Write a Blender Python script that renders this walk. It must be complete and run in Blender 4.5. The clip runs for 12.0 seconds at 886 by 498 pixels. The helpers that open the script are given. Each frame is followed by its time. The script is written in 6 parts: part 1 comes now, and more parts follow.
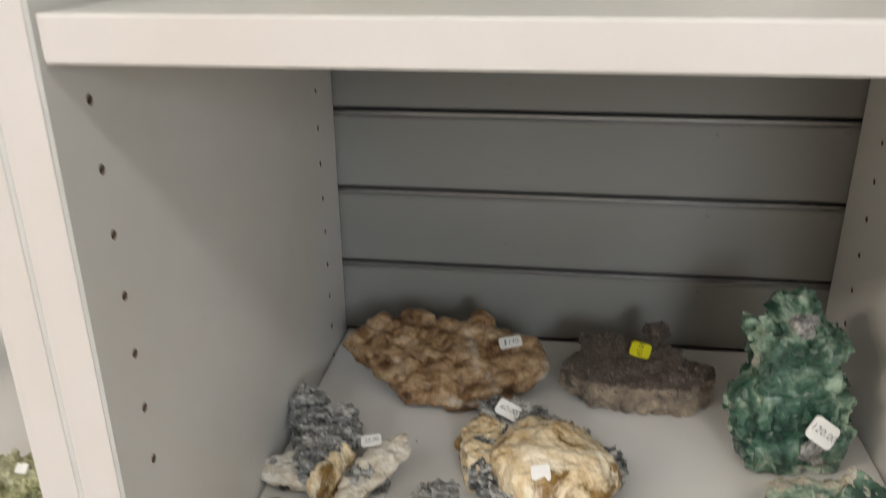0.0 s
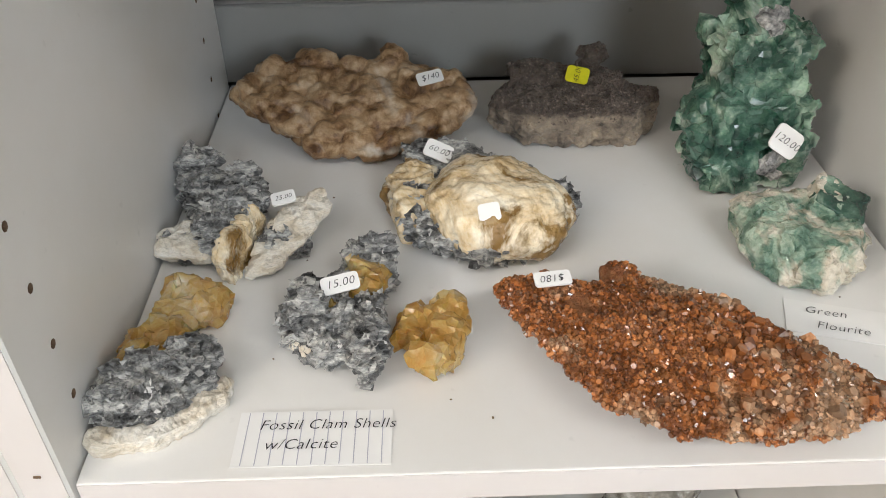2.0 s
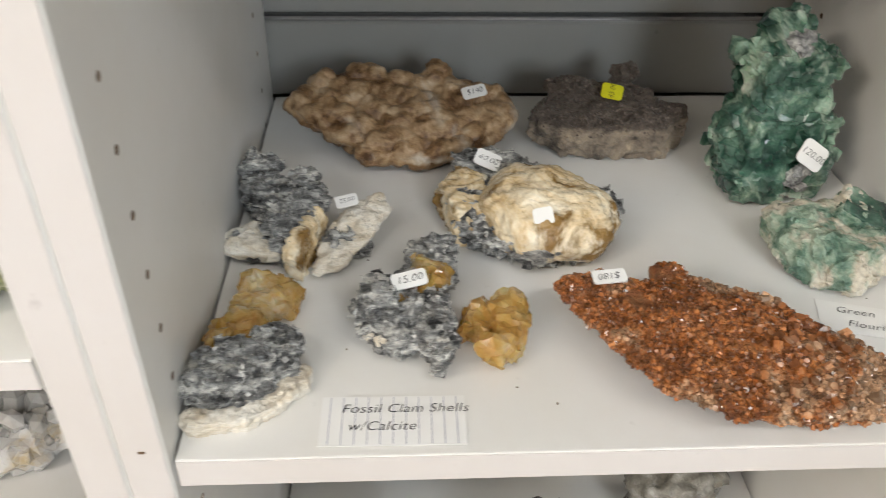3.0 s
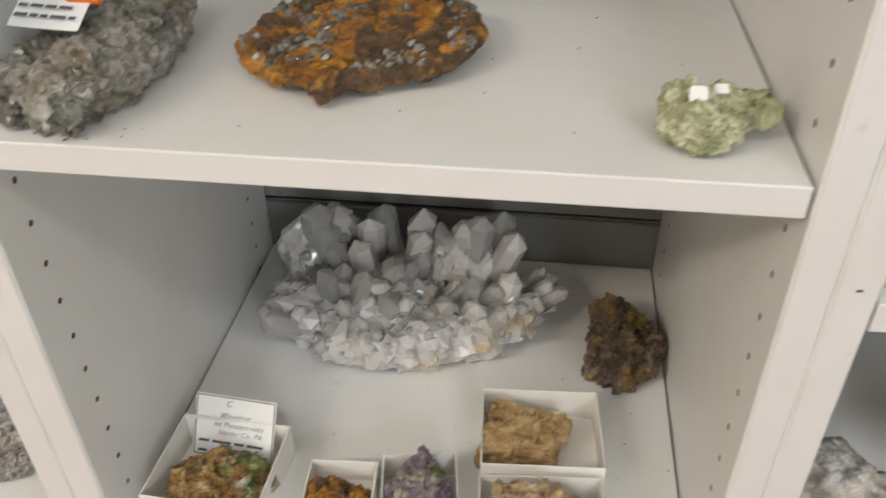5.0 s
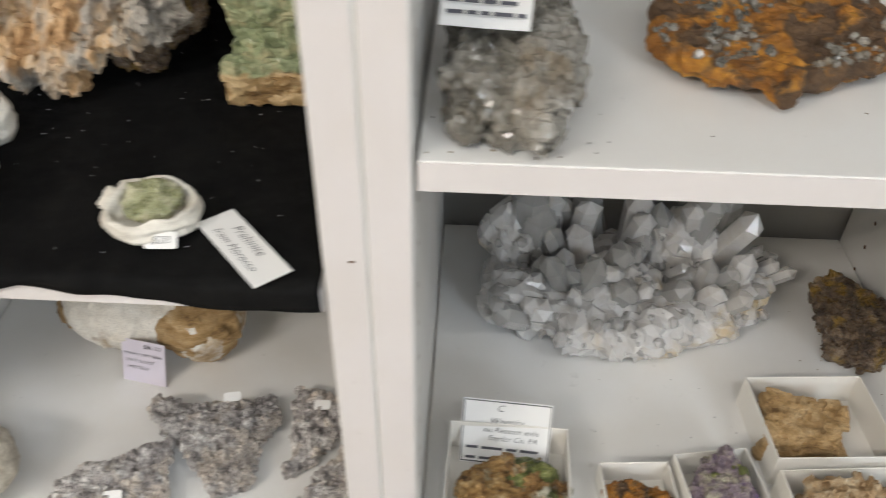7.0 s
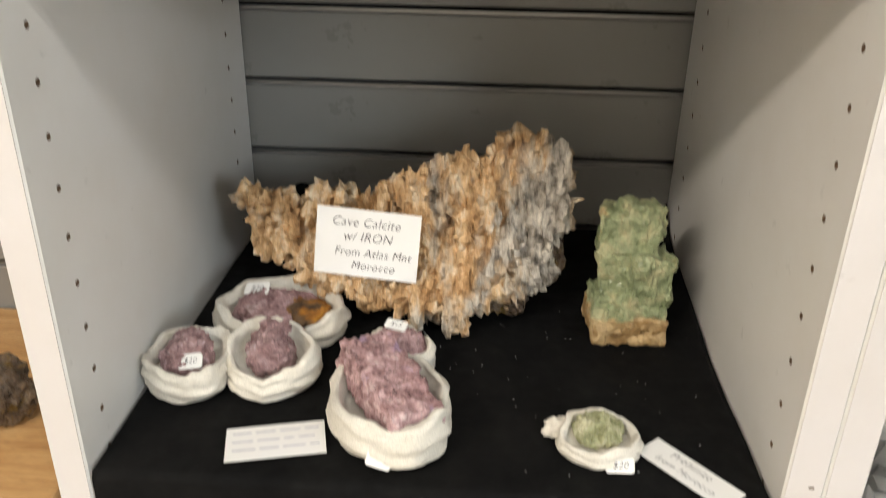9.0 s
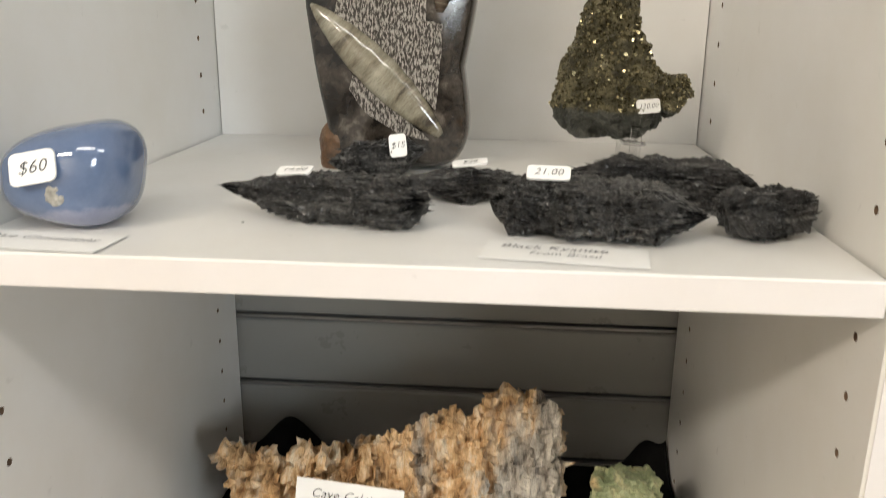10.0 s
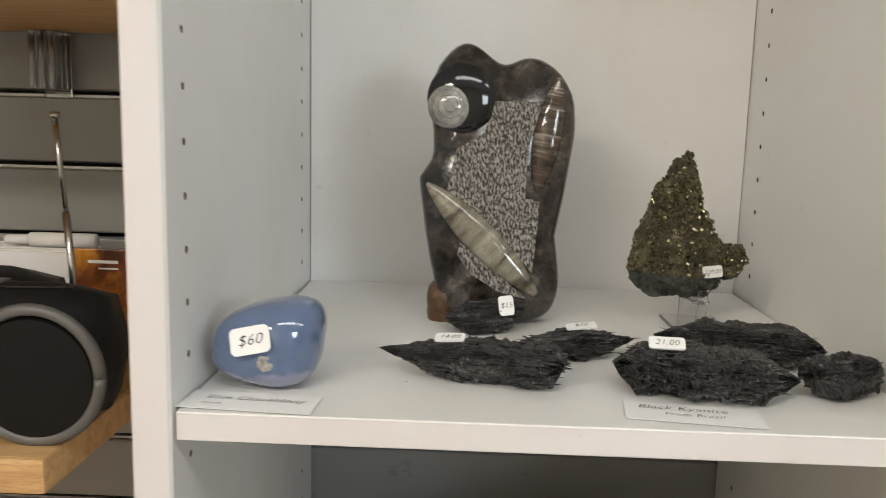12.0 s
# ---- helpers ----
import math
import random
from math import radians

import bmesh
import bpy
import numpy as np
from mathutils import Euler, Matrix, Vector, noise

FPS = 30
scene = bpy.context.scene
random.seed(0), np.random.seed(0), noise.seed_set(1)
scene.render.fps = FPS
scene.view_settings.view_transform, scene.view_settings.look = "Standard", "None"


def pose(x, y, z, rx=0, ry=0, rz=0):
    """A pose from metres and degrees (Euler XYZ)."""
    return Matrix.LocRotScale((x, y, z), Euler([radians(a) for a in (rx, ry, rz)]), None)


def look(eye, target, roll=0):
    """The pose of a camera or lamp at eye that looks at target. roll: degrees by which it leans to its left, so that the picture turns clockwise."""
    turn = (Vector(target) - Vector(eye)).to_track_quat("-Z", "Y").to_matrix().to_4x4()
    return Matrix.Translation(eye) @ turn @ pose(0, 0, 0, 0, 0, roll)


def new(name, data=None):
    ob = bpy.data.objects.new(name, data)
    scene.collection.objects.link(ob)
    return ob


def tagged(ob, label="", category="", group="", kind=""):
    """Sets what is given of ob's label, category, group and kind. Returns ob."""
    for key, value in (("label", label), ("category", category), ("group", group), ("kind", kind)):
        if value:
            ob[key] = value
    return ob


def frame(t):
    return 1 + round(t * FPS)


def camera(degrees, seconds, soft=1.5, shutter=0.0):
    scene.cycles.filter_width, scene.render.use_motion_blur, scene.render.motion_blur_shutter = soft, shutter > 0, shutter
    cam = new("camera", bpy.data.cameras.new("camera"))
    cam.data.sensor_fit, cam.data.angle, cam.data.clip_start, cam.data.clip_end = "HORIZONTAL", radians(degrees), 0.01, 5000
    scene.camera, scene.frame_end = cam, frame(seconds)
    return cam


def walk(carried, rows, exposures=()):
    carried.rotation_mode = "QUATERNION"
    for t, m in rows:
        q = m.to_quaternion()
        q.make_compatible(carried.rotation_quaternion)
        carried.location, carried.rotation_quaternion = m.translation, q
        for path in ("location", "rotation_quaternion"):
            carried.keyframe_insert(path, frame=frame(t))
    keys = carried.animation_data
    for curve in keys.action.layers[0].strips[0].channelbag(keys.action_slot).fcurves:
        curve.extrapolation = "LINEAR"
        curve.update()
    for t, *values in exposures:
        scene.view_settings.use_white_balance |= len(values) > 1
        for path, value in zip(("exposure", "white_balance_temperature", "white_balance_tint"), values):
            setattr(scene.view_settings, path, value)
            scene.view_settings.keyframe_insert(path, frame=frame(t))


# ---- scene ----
cam = camera(57.4, 12.0, soft=0.85, shutter=0.4)
PATH = [
    (0, (0.205, -0.299, 1.392), (-0.064, 1.527, 0.622), -0.6),
    (0.5, (0.216, -0.261, 1.347), (-0.017, 1.487, 0.403), -1.1),
    (1, (0.212, -0.223, 1.319), (0.066, 1.452, 0.235), -1.0),
    (1.5, (0.178, -0.224, 1.308), (0.153, 1.389, 0.126), -0.6),
    (2, (0.165, -0.235, 1.311), (0.212, 1.352, 0.095), -0.4),
    (2.5, (0.148, -0.243, 1.312), (0.247, 1.343, 0.097), 0.6),
    (3, (0.116, -0.266, 1.32), (0.213, 1.35, 0.145), 1.3),
    (3.5, (0.04, -0.301, 1.329), (0.079, 1.373, 0.235), 1.7),
    (3.7, (0.006, -0.322, 1.339), (-0.014, 1.375, 0.282), 1.5),
    (5.3, (-0.226, -0.358, 1.271), (-0.46, 1.209, 0.05), -1.2),
    (5.5, (-0.259, -0.335, 1.27), (-0.479, 1.21, 0.02), -1.5),
    (6, (-0.327, -0.29, 1.261), (-0.488, 1.221, -0.039), -1.3),
    (6.5, (-0.374, -0.29, 1.269), (-0.473, 1.217, -0.041), -0.3),
    (7, (-0.473, -0.325, 1.287), (-0.528, 1.206, 0.001), 1.0),
    (7.5, (-0.597, -0.378, 1.296), (-0.635, 1.197, 0.064), 1.8),
    (7.7, (-0.634, -0.39, 1.297), (-0.672, 1.208, 0.096), 1.8),
    (9.3, (-0.742, -0.41, 1.387), (-0.861, 1.444, 0.646), 1.0),
    (9.5, (-0.741, -0.393, 1.418), (-0.861, 1.486, 0.744), 1.1),
    (10, (-0.722, -0.356, 1.45), (-0.875, 1.559, 0.894), 0.6),
    (10.5, (-0.724, -0.32, 1.466), (-0.878, 1.618, 1.0), 0.5),
    (11, (-0.753, -0.328, 1.477), (-0.85, 1.63, 1.081), 0.7),
    (11.5, (-0.791, -0.39, 1.492), (-0.842, 1.58, 1.151), 1.1),
    (12, (-0.83, -0.442, 1.506), (-0.892, 1.533, 1.201), 1.5),
]
walk(cam, [(t, look(eye, target, roll)) for t, eye, target, roll in PATH],
     exposures=[(0, -1.04, 6550, 10), (0.4, -0.58, 6450, 11), (1, -0.56, 6300, 11), (1.5, -0.72, 6250, 11), (2, -0.72, 6250, 10), (3, -0.79, 6350, 9), (3.7, -0.82, 6350, 8), (5.5, -1.12, 6400, 9), (6.5, -1.08, 6120, 9),
                (7.5, -0.90, 6050, 9), (9.5, -0.76, 6500, 8), (10.5, -0.76, 6450, 8), (11.4, -0.95, 6400, 7), (12, -1.16, 6300, 8)])

# ---- world and light ----
world = bpy.data.worlds.new("world")
scene.world = world
world.use_nodes = True
bg = world.node_tree.nodes["Background"]
sky = world.node_tree.nodes.new("ShaderNodeTexSky")
sky.sky_type, sky.sun_disc, sky.sun_elevation, sky.sun_rotation = "NISHITA", False, radians(40), radians(200)
world.node_tree.links.new(sky.outputs[0], bg.inputs[0])
bg.inputs[1].default_value = 0.12


def area(name, m, sx, sy, watts, colour):
    la = bpy.data.lights.new(name, "AREA")
    la.shape, la.size, la.size_y, la.energy, la.color = "RECTANGLE", sx, sy, watts, colour
    ob = new(name, la)
    ob.matrix_world = m
    return ob


# shop window in the rear wall, and the ceiling lamps
area("window_light", look((0.85, -2.36, 1.90), (-0.2, 0.3, 1.15)), 0.66, 0.64, 47, (0.90, 0.96, 1.0))
area("ceiling_lamp_light", pose(-0.6, -1.15, 2.56), 1.15, 0.28, 17, (1.0, 0.97, 0.93))
area("ceiling_lamp_light", pose(-2.0, -1.75, 2.56), 1.15, 0.28, 100, (1.0, 0.89, 0.76))
area("ceiling_lamp_light", pose(0.9, -1.15, 2.56), 1.15, 0.28, 15, (1.0, 0.98, 0.94))


# ---- materials ----
def nodes_of(name):
    m = bpy.data.materials.new(name)
    m.use_nodes = True
    t = m.node_tree
    return m, t, t.nodes["Principled BSDF"]


def add(t, kind, **values):
    n = t.nodes.new(kind)
    for k, v in values.items():
        n.inputs[k].default_value = v
    return n


def ramp(t, fac, stops):
    n = t.nodes.new("ShaderNodeValToRGB")
    e = n.color_ramp.elements
    while len(e) < len(stops):
        e.new(0.5)
    for el, (p, c) in zip(e, stops):
        el.position, el.color = p, (*c, 1)
    t.links.new(fac, n.inputs[0])
    return n.outputs[0]


def coords(t, stretch=(1, 1, 1)):
    c = t.nodes.new("ShaderNodeTexCoord")
    mp = t.nodes.new("ShaderNodeMapping")
    mp.inputs["Scale"].default_value = stretch
    t.links.new(c.outputs["Object"], mp.inputs[0])
    return mp.outputs[0]


def noise_tex(t, vec, scale, detail=6.0, rough=0.6, warp=0.0):
    n = add(t, "ShaderNodeTexNoise", Scale=scale, Detail=detail, Roughness=rough, Distortion=warp)
    t.links.new(vec, n.inputs["Vector"])
    return n.outputs["Fac"]


def mix(t, fac, a, b):
    n = t.nodes.new("ShaderNodeMix")
    n.data_type = "RGBA"
    for s, v in ((0, fac), (6, a), (7, b)):
        if isinstance(v, (int, float)):
            n.inputs[s].default_value = v
        elif isinstance(v, tuple):
            n.inputs[s].default_value = (*v, 1)
        else:
            t.links.new(v, n.inputs[s])
    return n.outputs[2]


def bump(t, p, height, strength, dist=0.001):
    b = add(t, "ShaderNodeBump", Strength=strength, Distance=dist)
    t.links.new(height, b.inputs["Height"])
    t.links.new(b.outputs[0], p.inputs["Normal"])


def painted(name, colour, rough=0.35, dirt=0.06, grain=900):
    """Melamine, paint, plastic: nearly plain, with faint clouds, scuffs and a fine orange-peel."""
    m, t, p = nodes_of(name)
    v = coords(t)
    dark = tuple(c * (1 - dirt) * k for c, k in zip(colour, (0.99, 0.97, 0.93)))
    c1 = ramp(t, noise_tex(t, v, 5, 8, 0.65), [(0.3, dark), (0.65, colour)])
    spots = ramp(t, noise_tex(t, v, 70, 3, 0.5), [(0.22, tuple(c * 0.86 for c in colour)), (0.3, (1, 1, 1))])
    mul = t.nodes.new("ShaderNodeMix")
    mul.data_type, mul.blend_type = "RGBA", "MULTIPLY"
    mul.inputs[0].default_value = 0.35
    t.links.new(c1, mul.inputs[6])
    t.links.new(spots, mul.inputs[7])
    t.links.new(mul.outputs[2], p.inputs["Base Color"])
    r = ramp(t, noise_tex(t, v, 14, 6), [(0.3, (rough * 0.85,) * 3), (0.7, (min(1, rough * 1.2),) * 3)])
    t.links.new(r, p.inputs["Roughness"])
    bump(t, p, noise_tex(t, v, grain, 2), 0.06, 0.0004)
    return m


def mineral(name, stops, scale=45, second=None, cover=0.5, second_scale=18, rough=0.7, bumps=0.5, fine=500, stretch=(1, 1, 1),
            clear=0.0, glow=0.0, glow_colour=(0.8, 0.8, 0.8), metal=0.0, coat=0.0, low=None, low_height=0.02, warp=0.3, pieces=0.0, grainy=0.7):
    """Rock: veined noise through a colour ramp, a second ramp in patches, another one towards the base, on some stones
    the matrix.
    """
    m, t, p = nodes_of(name)
    v = coords(t, stretch)
    n1 = noise_tex(t, v, scale, 10, 0.68, warp)
    col = ramp(t, n1, stops)
    if second:
        mask = ramp(t, noise_tex(t, v, second_scale, 5, 0.6, 0.5), [(cover - 0.04, (0, 0, 0)), (cover + 0.04, (1, 1, 1))])
        col = mix(t, mask, col, ramp(t, noise_tex(t, v, scale * 1.7, 8, 0.65), second))
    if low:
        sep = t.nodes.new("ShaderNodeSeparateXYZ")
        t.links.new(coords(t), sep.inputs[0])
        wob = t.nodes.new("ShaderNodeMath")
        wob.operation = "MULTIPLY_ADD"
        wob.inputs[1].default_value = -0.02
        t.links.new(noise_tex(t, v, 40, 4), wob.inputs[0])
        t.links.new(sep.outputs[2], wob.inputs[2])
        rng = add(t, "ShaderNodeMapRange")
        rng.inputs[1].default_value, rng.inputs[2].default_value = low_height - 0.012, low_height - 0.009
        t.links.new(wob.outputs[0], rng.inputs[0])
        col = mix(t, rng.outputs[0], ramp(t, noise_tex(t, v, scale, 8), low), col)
    spk = noise_tex(t, v, fine, 4, 0.7)
    grain = ramp(t, spk, [(0.25, (0.55, 0.55, 0.55)), (0.5, (1, 1, 1)), (0.8, (1.25, 1.25, 1.25))])
    mul = t.nodes.new("ShaderNodeMix")
    mul.data_type, mul.blend_type = "RGBA", "MULTIPLY"
    mul.inputs[0].default_value = grainy
    t.links.new(col, mul.inputs[6])
    t.links.new(grain, mul.inputs[7])
    col = mul.outputs[2]
    if pieces:
        g = t.nodes.new("ShaderNodeNewGeometry")
        lo, hi = 1 - pieces, 1 + pieces
        var = ramp(t, g.outputs["Random Per Island"], [(0.0, (lo, lo, lo)), (0.6, (1, 1, 1)), (1.0, (hi, hi, hi))])
        m2 = t.nodes.new("ShaderNodeMix")
        m2.data_type, m2.blend_type = "RGBA", "MULTIPLY"
        m2.inputs[0].default_value = 1.0
        t.links.new(col, m2.inputs[6])
        t.links.new(var, m2.inputs[7])
        col = m2.outputs[2]
    t.links.new(col, p.inputs["Base Color"])
    rr = ramp(t, noise_tex(t, v, scale * 3, 5), [(0.3, (rough * 0.7,) * 3), (0.7, (min(1, rough * 1.2),) * 3)])
    t.links.new(rr, p.inputs["Roughness"])
    p.inputs["Metallic"].default_value = metal
    p.inputs["Transmission Weight"].default_value = clear
    p.inputs["Coat Weight"].default_value = coat
    p.inputs["Coat Roughness"].default_value = 0.08
    p.inputs["IOR"].default_value = 1.5
    if glow:
        p.inputs["Subsurface Weight"].default_value = glow
        p.inputs["Subsurface Radius"].default_value = glow_colour
        p.inputs["Subsurface Scale"].default_value = 0.01
    s = t.nodes.new("ShaderNodeMath")
    s.operation = "ADD"
    t.links.new(n1, s.inputs[0])
    t.links.new(spk, s.inputs[1])
    bump(t, p, s.outputs[0], bumps, 0.0028)
    return m


def plain(name, colour, rough=0.5, metal=0.0, clear=0.0):
    m, t, p = nodes_of(name)
    v = coords(t)
    c = ramp(t, noise_tex(t, v, 120, 6), [(0.3, tuple(x * 0.82 for x in colour)), (0.7, colour)])
    t.links.new(c, p.inputs["Base Color"])
    p.inputs["Roughness"].default_value, p.inputs["Metallic"].default_value = rough, metal
    p.inputs["Transmission Weight"].default_value = clear
    return m


WHITE = painted("white_melamine", (0.78, 0.775, 0.765), 0.38)
EDGE = painted("white_edge_banding", (0.69, 0.66, 0.66), 0.42)
SLAT = painted("grey_slat_laminate", (0.26, 0.26, 0.255), 0.3, 0.05)
INSERT = plain("aluminium_insert", (0.42, 0.42, 0.41), 0.35, 0.9)
DARK = plain("dark_gap", (0.03, 0.03, 0.03), 0.9)
HOLE = plain("hole_particleboard", (0.16, 0.10, 0.06), 0.9)
PLASTER = painted("cream_wall_paint", (0.68, 0.65, 0.60), 0.7)
CEILING = painted("white_ceiling_board", (0.8, 0.8, 0.78), 0.9)
FLOOR = painted("grey_vinyl_floor", (0.44, 0.40, 0.35), 0.35, 0.25, 300)
PAPER = painted("white_paper", (0.82, 0.82, 0.82), 0.75, 0.03, 1500)
CARDSTOCK = painted("cream_card", (0.80, 0.78, 0.74), 0.7, 0.05, 1200)
LILAC = painted("lilac_card", (0.66, 0.62, 0.72), 0.75, 0.04, 1500)
YELLOW = plain("yellow_sticker", (0.83, 0.80, 0.02), 0.5)
ORANGE = plain("orange_sticker", (0.9, 0.20, 0.02), 0.5)
INK = plain("black_ink", (0.02, 0.02, 0.025), 0.5)
PENCIL = plain("grey_ink", (0.10, 0.10, 0.12), 0.6)
RULE = plain("ruled_line", (0.50, 0.50, 0.58), 0.7)
GLOW = bpy.data.materials.new("lamp_diffuser")
GLOW.use_nodes = True
GLOW.node_tree.nodes["Principled BSDF"].inputs["Emission Color"].default_value = (1, 0.95, 0.86, 1)
GLOW.node_tree.nodes["Principled BSDF"].inputs["Emission Strength"].default_value = 6

GREY_CRUST = mineral("grey_shell_crust", [(0.36, (0.035, 0.035, 0.036)), (0.44, (0.16, 0.16, 0.16)), (0.51, (0.34, 0.34, 0.335)), (0.57, (0.60, 0.595, 0.57)), (0.65, (0.82, 0.80, 0.76))],
                     75, rough=0.32, bumps=0.9, fine=420, coat=0.2, stretch=(0.6, 1.4, 2.4))
FLAKE = mineral("grey_shell_flake", [(0.35, (0.16, 0.16, 0.155)), (0.6, (0.46, 0.455, 0.44))], 60, rough=0.35, bumps=0.4, pieces=0.7)
SHELL = mineral("white_shell", [(0.3, (0.52, 0.42, 0.28)), (0.5, (0.74, 0.68, 0.58)), (0.7, (0.82, 0.80, 0.75))], 40, rough=0.5, bumps=0.4, stretch=(1, 1, 5))
CREAM = mineral("cream_shell_calcite", [(0.34, (0.56, 0.38, 0.18)), (0.43, (0.72, 0.56, 0.34)), (0.52, (0.80, 0.68, 0.48)), (0.60, (0.84, 0.76, 0.60)), (0.72, (0.88, 0.85, 0.77))], 24,
                [(0.3, (0.14, 0.075, 0.02)), (0.55, (0.26, 0.15, 0.045)), (0.7, (0.42, 0.28, 0.12))], 0.555, 30, rough=0.26, bumps=0.35, fine=300, warp=1.6, coat=0.25, grainy=0.25)
AMBER = mineral("amber_calcite", [(0.34, (0.42, 0.20, 0.035)), (0.45, (0.64, 0.37, 0.09)), (0.56, (0.80, 0.55, 0.21)), (0.70, (0.93, 0.83, 0.62))], 34, rough=0.12, bumps=0.15,
                clear=0.5, glow=0.35, glow_colour=(1.0, 0.6, 0.2), fine=220, coat=0.3, grainy=0.1)
# tan quartz, coloured a darker brown towards its base
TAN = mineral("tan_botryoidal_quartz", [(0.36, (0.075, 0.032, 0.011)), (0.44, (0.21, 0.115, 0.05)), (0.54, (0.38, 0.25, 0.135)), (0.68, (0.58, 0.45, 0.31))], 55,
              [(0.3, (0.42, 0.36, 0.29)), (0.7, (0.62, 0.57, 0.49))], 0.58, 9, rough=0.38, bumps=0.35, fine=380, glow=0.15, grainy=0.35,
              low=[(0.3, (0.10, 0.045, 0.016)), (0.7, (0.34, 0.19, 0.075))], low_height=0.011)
DRUSE = mineral("grey_brown_druse", [(0.3, (0.045, 0.033, 0.026)), (0.5, (0.095, 0.072, 0.057)), (0.72, (0.19, 0.15, 0.12))], 60, rough=0.36, bumps=0.8, fine=650,
                low=[(0.34, (0.07, 0.055, 0.045)), (0.42, (0.22, 0.175, 0.135)), (0.55, (0.36, 0.29, 0.22)), (0.7, (0.56, 0.45, 0.32))], low_height=0.029)
DRUSE_SPARK = mineral("druse_crystal", [(0.3, (0.10, 0.08, 0.07)), (0.7, (0.26, 0.21, 0.18))], 90, rough=0.10, bumps=0.1, pieces=0.6)
FLUOR = mineral("green_fluorite", [(0.36, (0.012, 0.036, 0.028)), (0.45, (0.034, 0.090, 0.064)), (0.53, (0.085, 0.17, 0.125)), (0.61, (0.24, 0.35, 0.26)), (0.70, (0.60, 0.66, 0.56))], 30,
                [(0.3, (0.22, 0.38, 0.27)), (0.5, (0.46, 0.62, 0.48)), (0.65, (0.76, 0.80, 0.70))], 0.55, 16, rough=0.12, bumps=0.35, fine=240, pieces=0.15, coat=0.4, clear=0.15, glow=0.25,
                glow_colour=(0.3, 0.8, 0.5), grainy=0.35)
DRUZY = mineral("silver_druzy", [(0.34, (0.10, 0.10, 0.105)), (0.46, (0.30, 0.30, 0.30)), (0.58, (0.52, 0.51, 0.49)), (0.70, (0.80, 0.79, 0.76))], 120, rough=0.2, bumps=0.8, fine=500, coat=0.3)
FLUOR_PALE = mineral("pale_fluorite", [(0.34, (0.035, 0.085, 0.06)), (0.44, (0.13, 0.225, 0.165)), (0.55, (0.33, 0.42, 0.32)), (0.68, (0.62, 0.62, 0.51))], 48,
                     [(0.3, (0.26, 0.18, 0.11)), (0.45, (0.56, 0.50, 0.39)), (0.7, (0.76, 0.72, 0.62))], 0.52, 34, rough=0.3, bumps=0.6, coat=0.2, glow=0.1, grainy=0.4)
VAN_BASE = mineral("vanadinite_matrix", [(0.3, (0.10, 0.03, 0.012)), (0.5, (0.26, 0.09, 0.028)), (0.72, (0.42, 0.20, 0.08))], 70,
                   [(0.3, (0.32, 0.24, 0.18)), (0.7, (0.50, 0.38, 0.24))], 0.62, 24, rough=0.45, bumps=1.0)
VAN = mineral("orange_red_vanadinite", [(0.3, (0.12, 0.036, 0.012)), (0.5, (0.27, 0.092, 0.026)), (0.7, (0.44, 0.19, 0.07))], 60,
              [(0.3, (0.28, 0.15, 0.08)), (0.7, (0.44, 0.28, 0.17))], 0.57, 24, rough=0.15, bumps=0.1, pieces=0.6, coat=0.5)
SMOKE = mineral("grey_quartz", [(0.34, (0.075, 0.068, 0.055)), (0.46, (0.19, 0.175, 0.145)), (0.58, (0.34, 0.32, 0.28)), (0.72, (0.62, 0.61, 0.57))], 28,
                [(0.3, (0.14, 0.11, 0.075)), (0.7, (0.32, 0.27, 0.20))], 0.60, 18, rough=0.16, bumps=0.5, fine=220, pieces=0.3, coat=0.4, clear=0.25, grainy=0.4)
RUST = mineral("orange_limonite", [(0.3, (0.10, 0.035, 0.008)), (0.48, (0.36, 0.145, 0.015)), (0.62, (0.55, 0.26, 0.03)), (0.75, (0.62, 0.38, 0.12))], 45,
               [(0.3, (0.035, 0.02, 0.012)), (0.7, (0.16, 0.09, 0.04))], 0.485, 34, rough=0.7, bumps=0.8)
TANROCK = mineral("tan_layered_rock", [(0.34, (0.16, 0.085, 0.03)), (0.46, (0.40, 0.25, 0.10)), (0.58, (0.56, 0.39, 0.20)), (0.70, (0.70, 0.56, 0.37))], 36, rough=0.65, bumps=0.8, stretch=(0.8, 0.8, 3.0))
CLEAR = mineral("clear_quartz", [(0.3, (0.90, 0.86, 0.83)), (0.5, (0.96, 0.93, 0.905)), (0.7, (0.99, 0.97, 0.95))], 30, rough=0.09, bumps=0.22, clear=0.70, grainy=0.08, pieces=0.04,
                coat=0.6, glow=0.7)
MILKY = mineral("milky_quartz", [(0.3, (0.78, 0.73, 0.67)), (0.5, (0.88, 0.86, 0.84)), (0.7, (0.95, 0.94, 0.93))], 40,
                [(0.3, (0.68, 0.50, 0.26)), (0.7, (0.84, 0.74, 0.56))], 0.60, 10, rough=0.15, bumps=0.1, glow=0.7, clear=0.38, grainy=0.1, coat=0.5)
PREHNITE = mineral("pale_green_prehnite", [(0.34, (0.16, 0.17, 0.075)), (0.45, (0.36, 0.37, 0.20)), (0.55, (0.54, 0.53, 0.34)), (0.68, (0.74, 0.72, 0.54))], 70,
                   [(0.3, (0.40, 0.27, 0.10)), (0.7, (0.58, 0.46, 0.24))], 0.63, 30, rough=0.3, bumps=0.7, glow=0.1, coat=0.2)
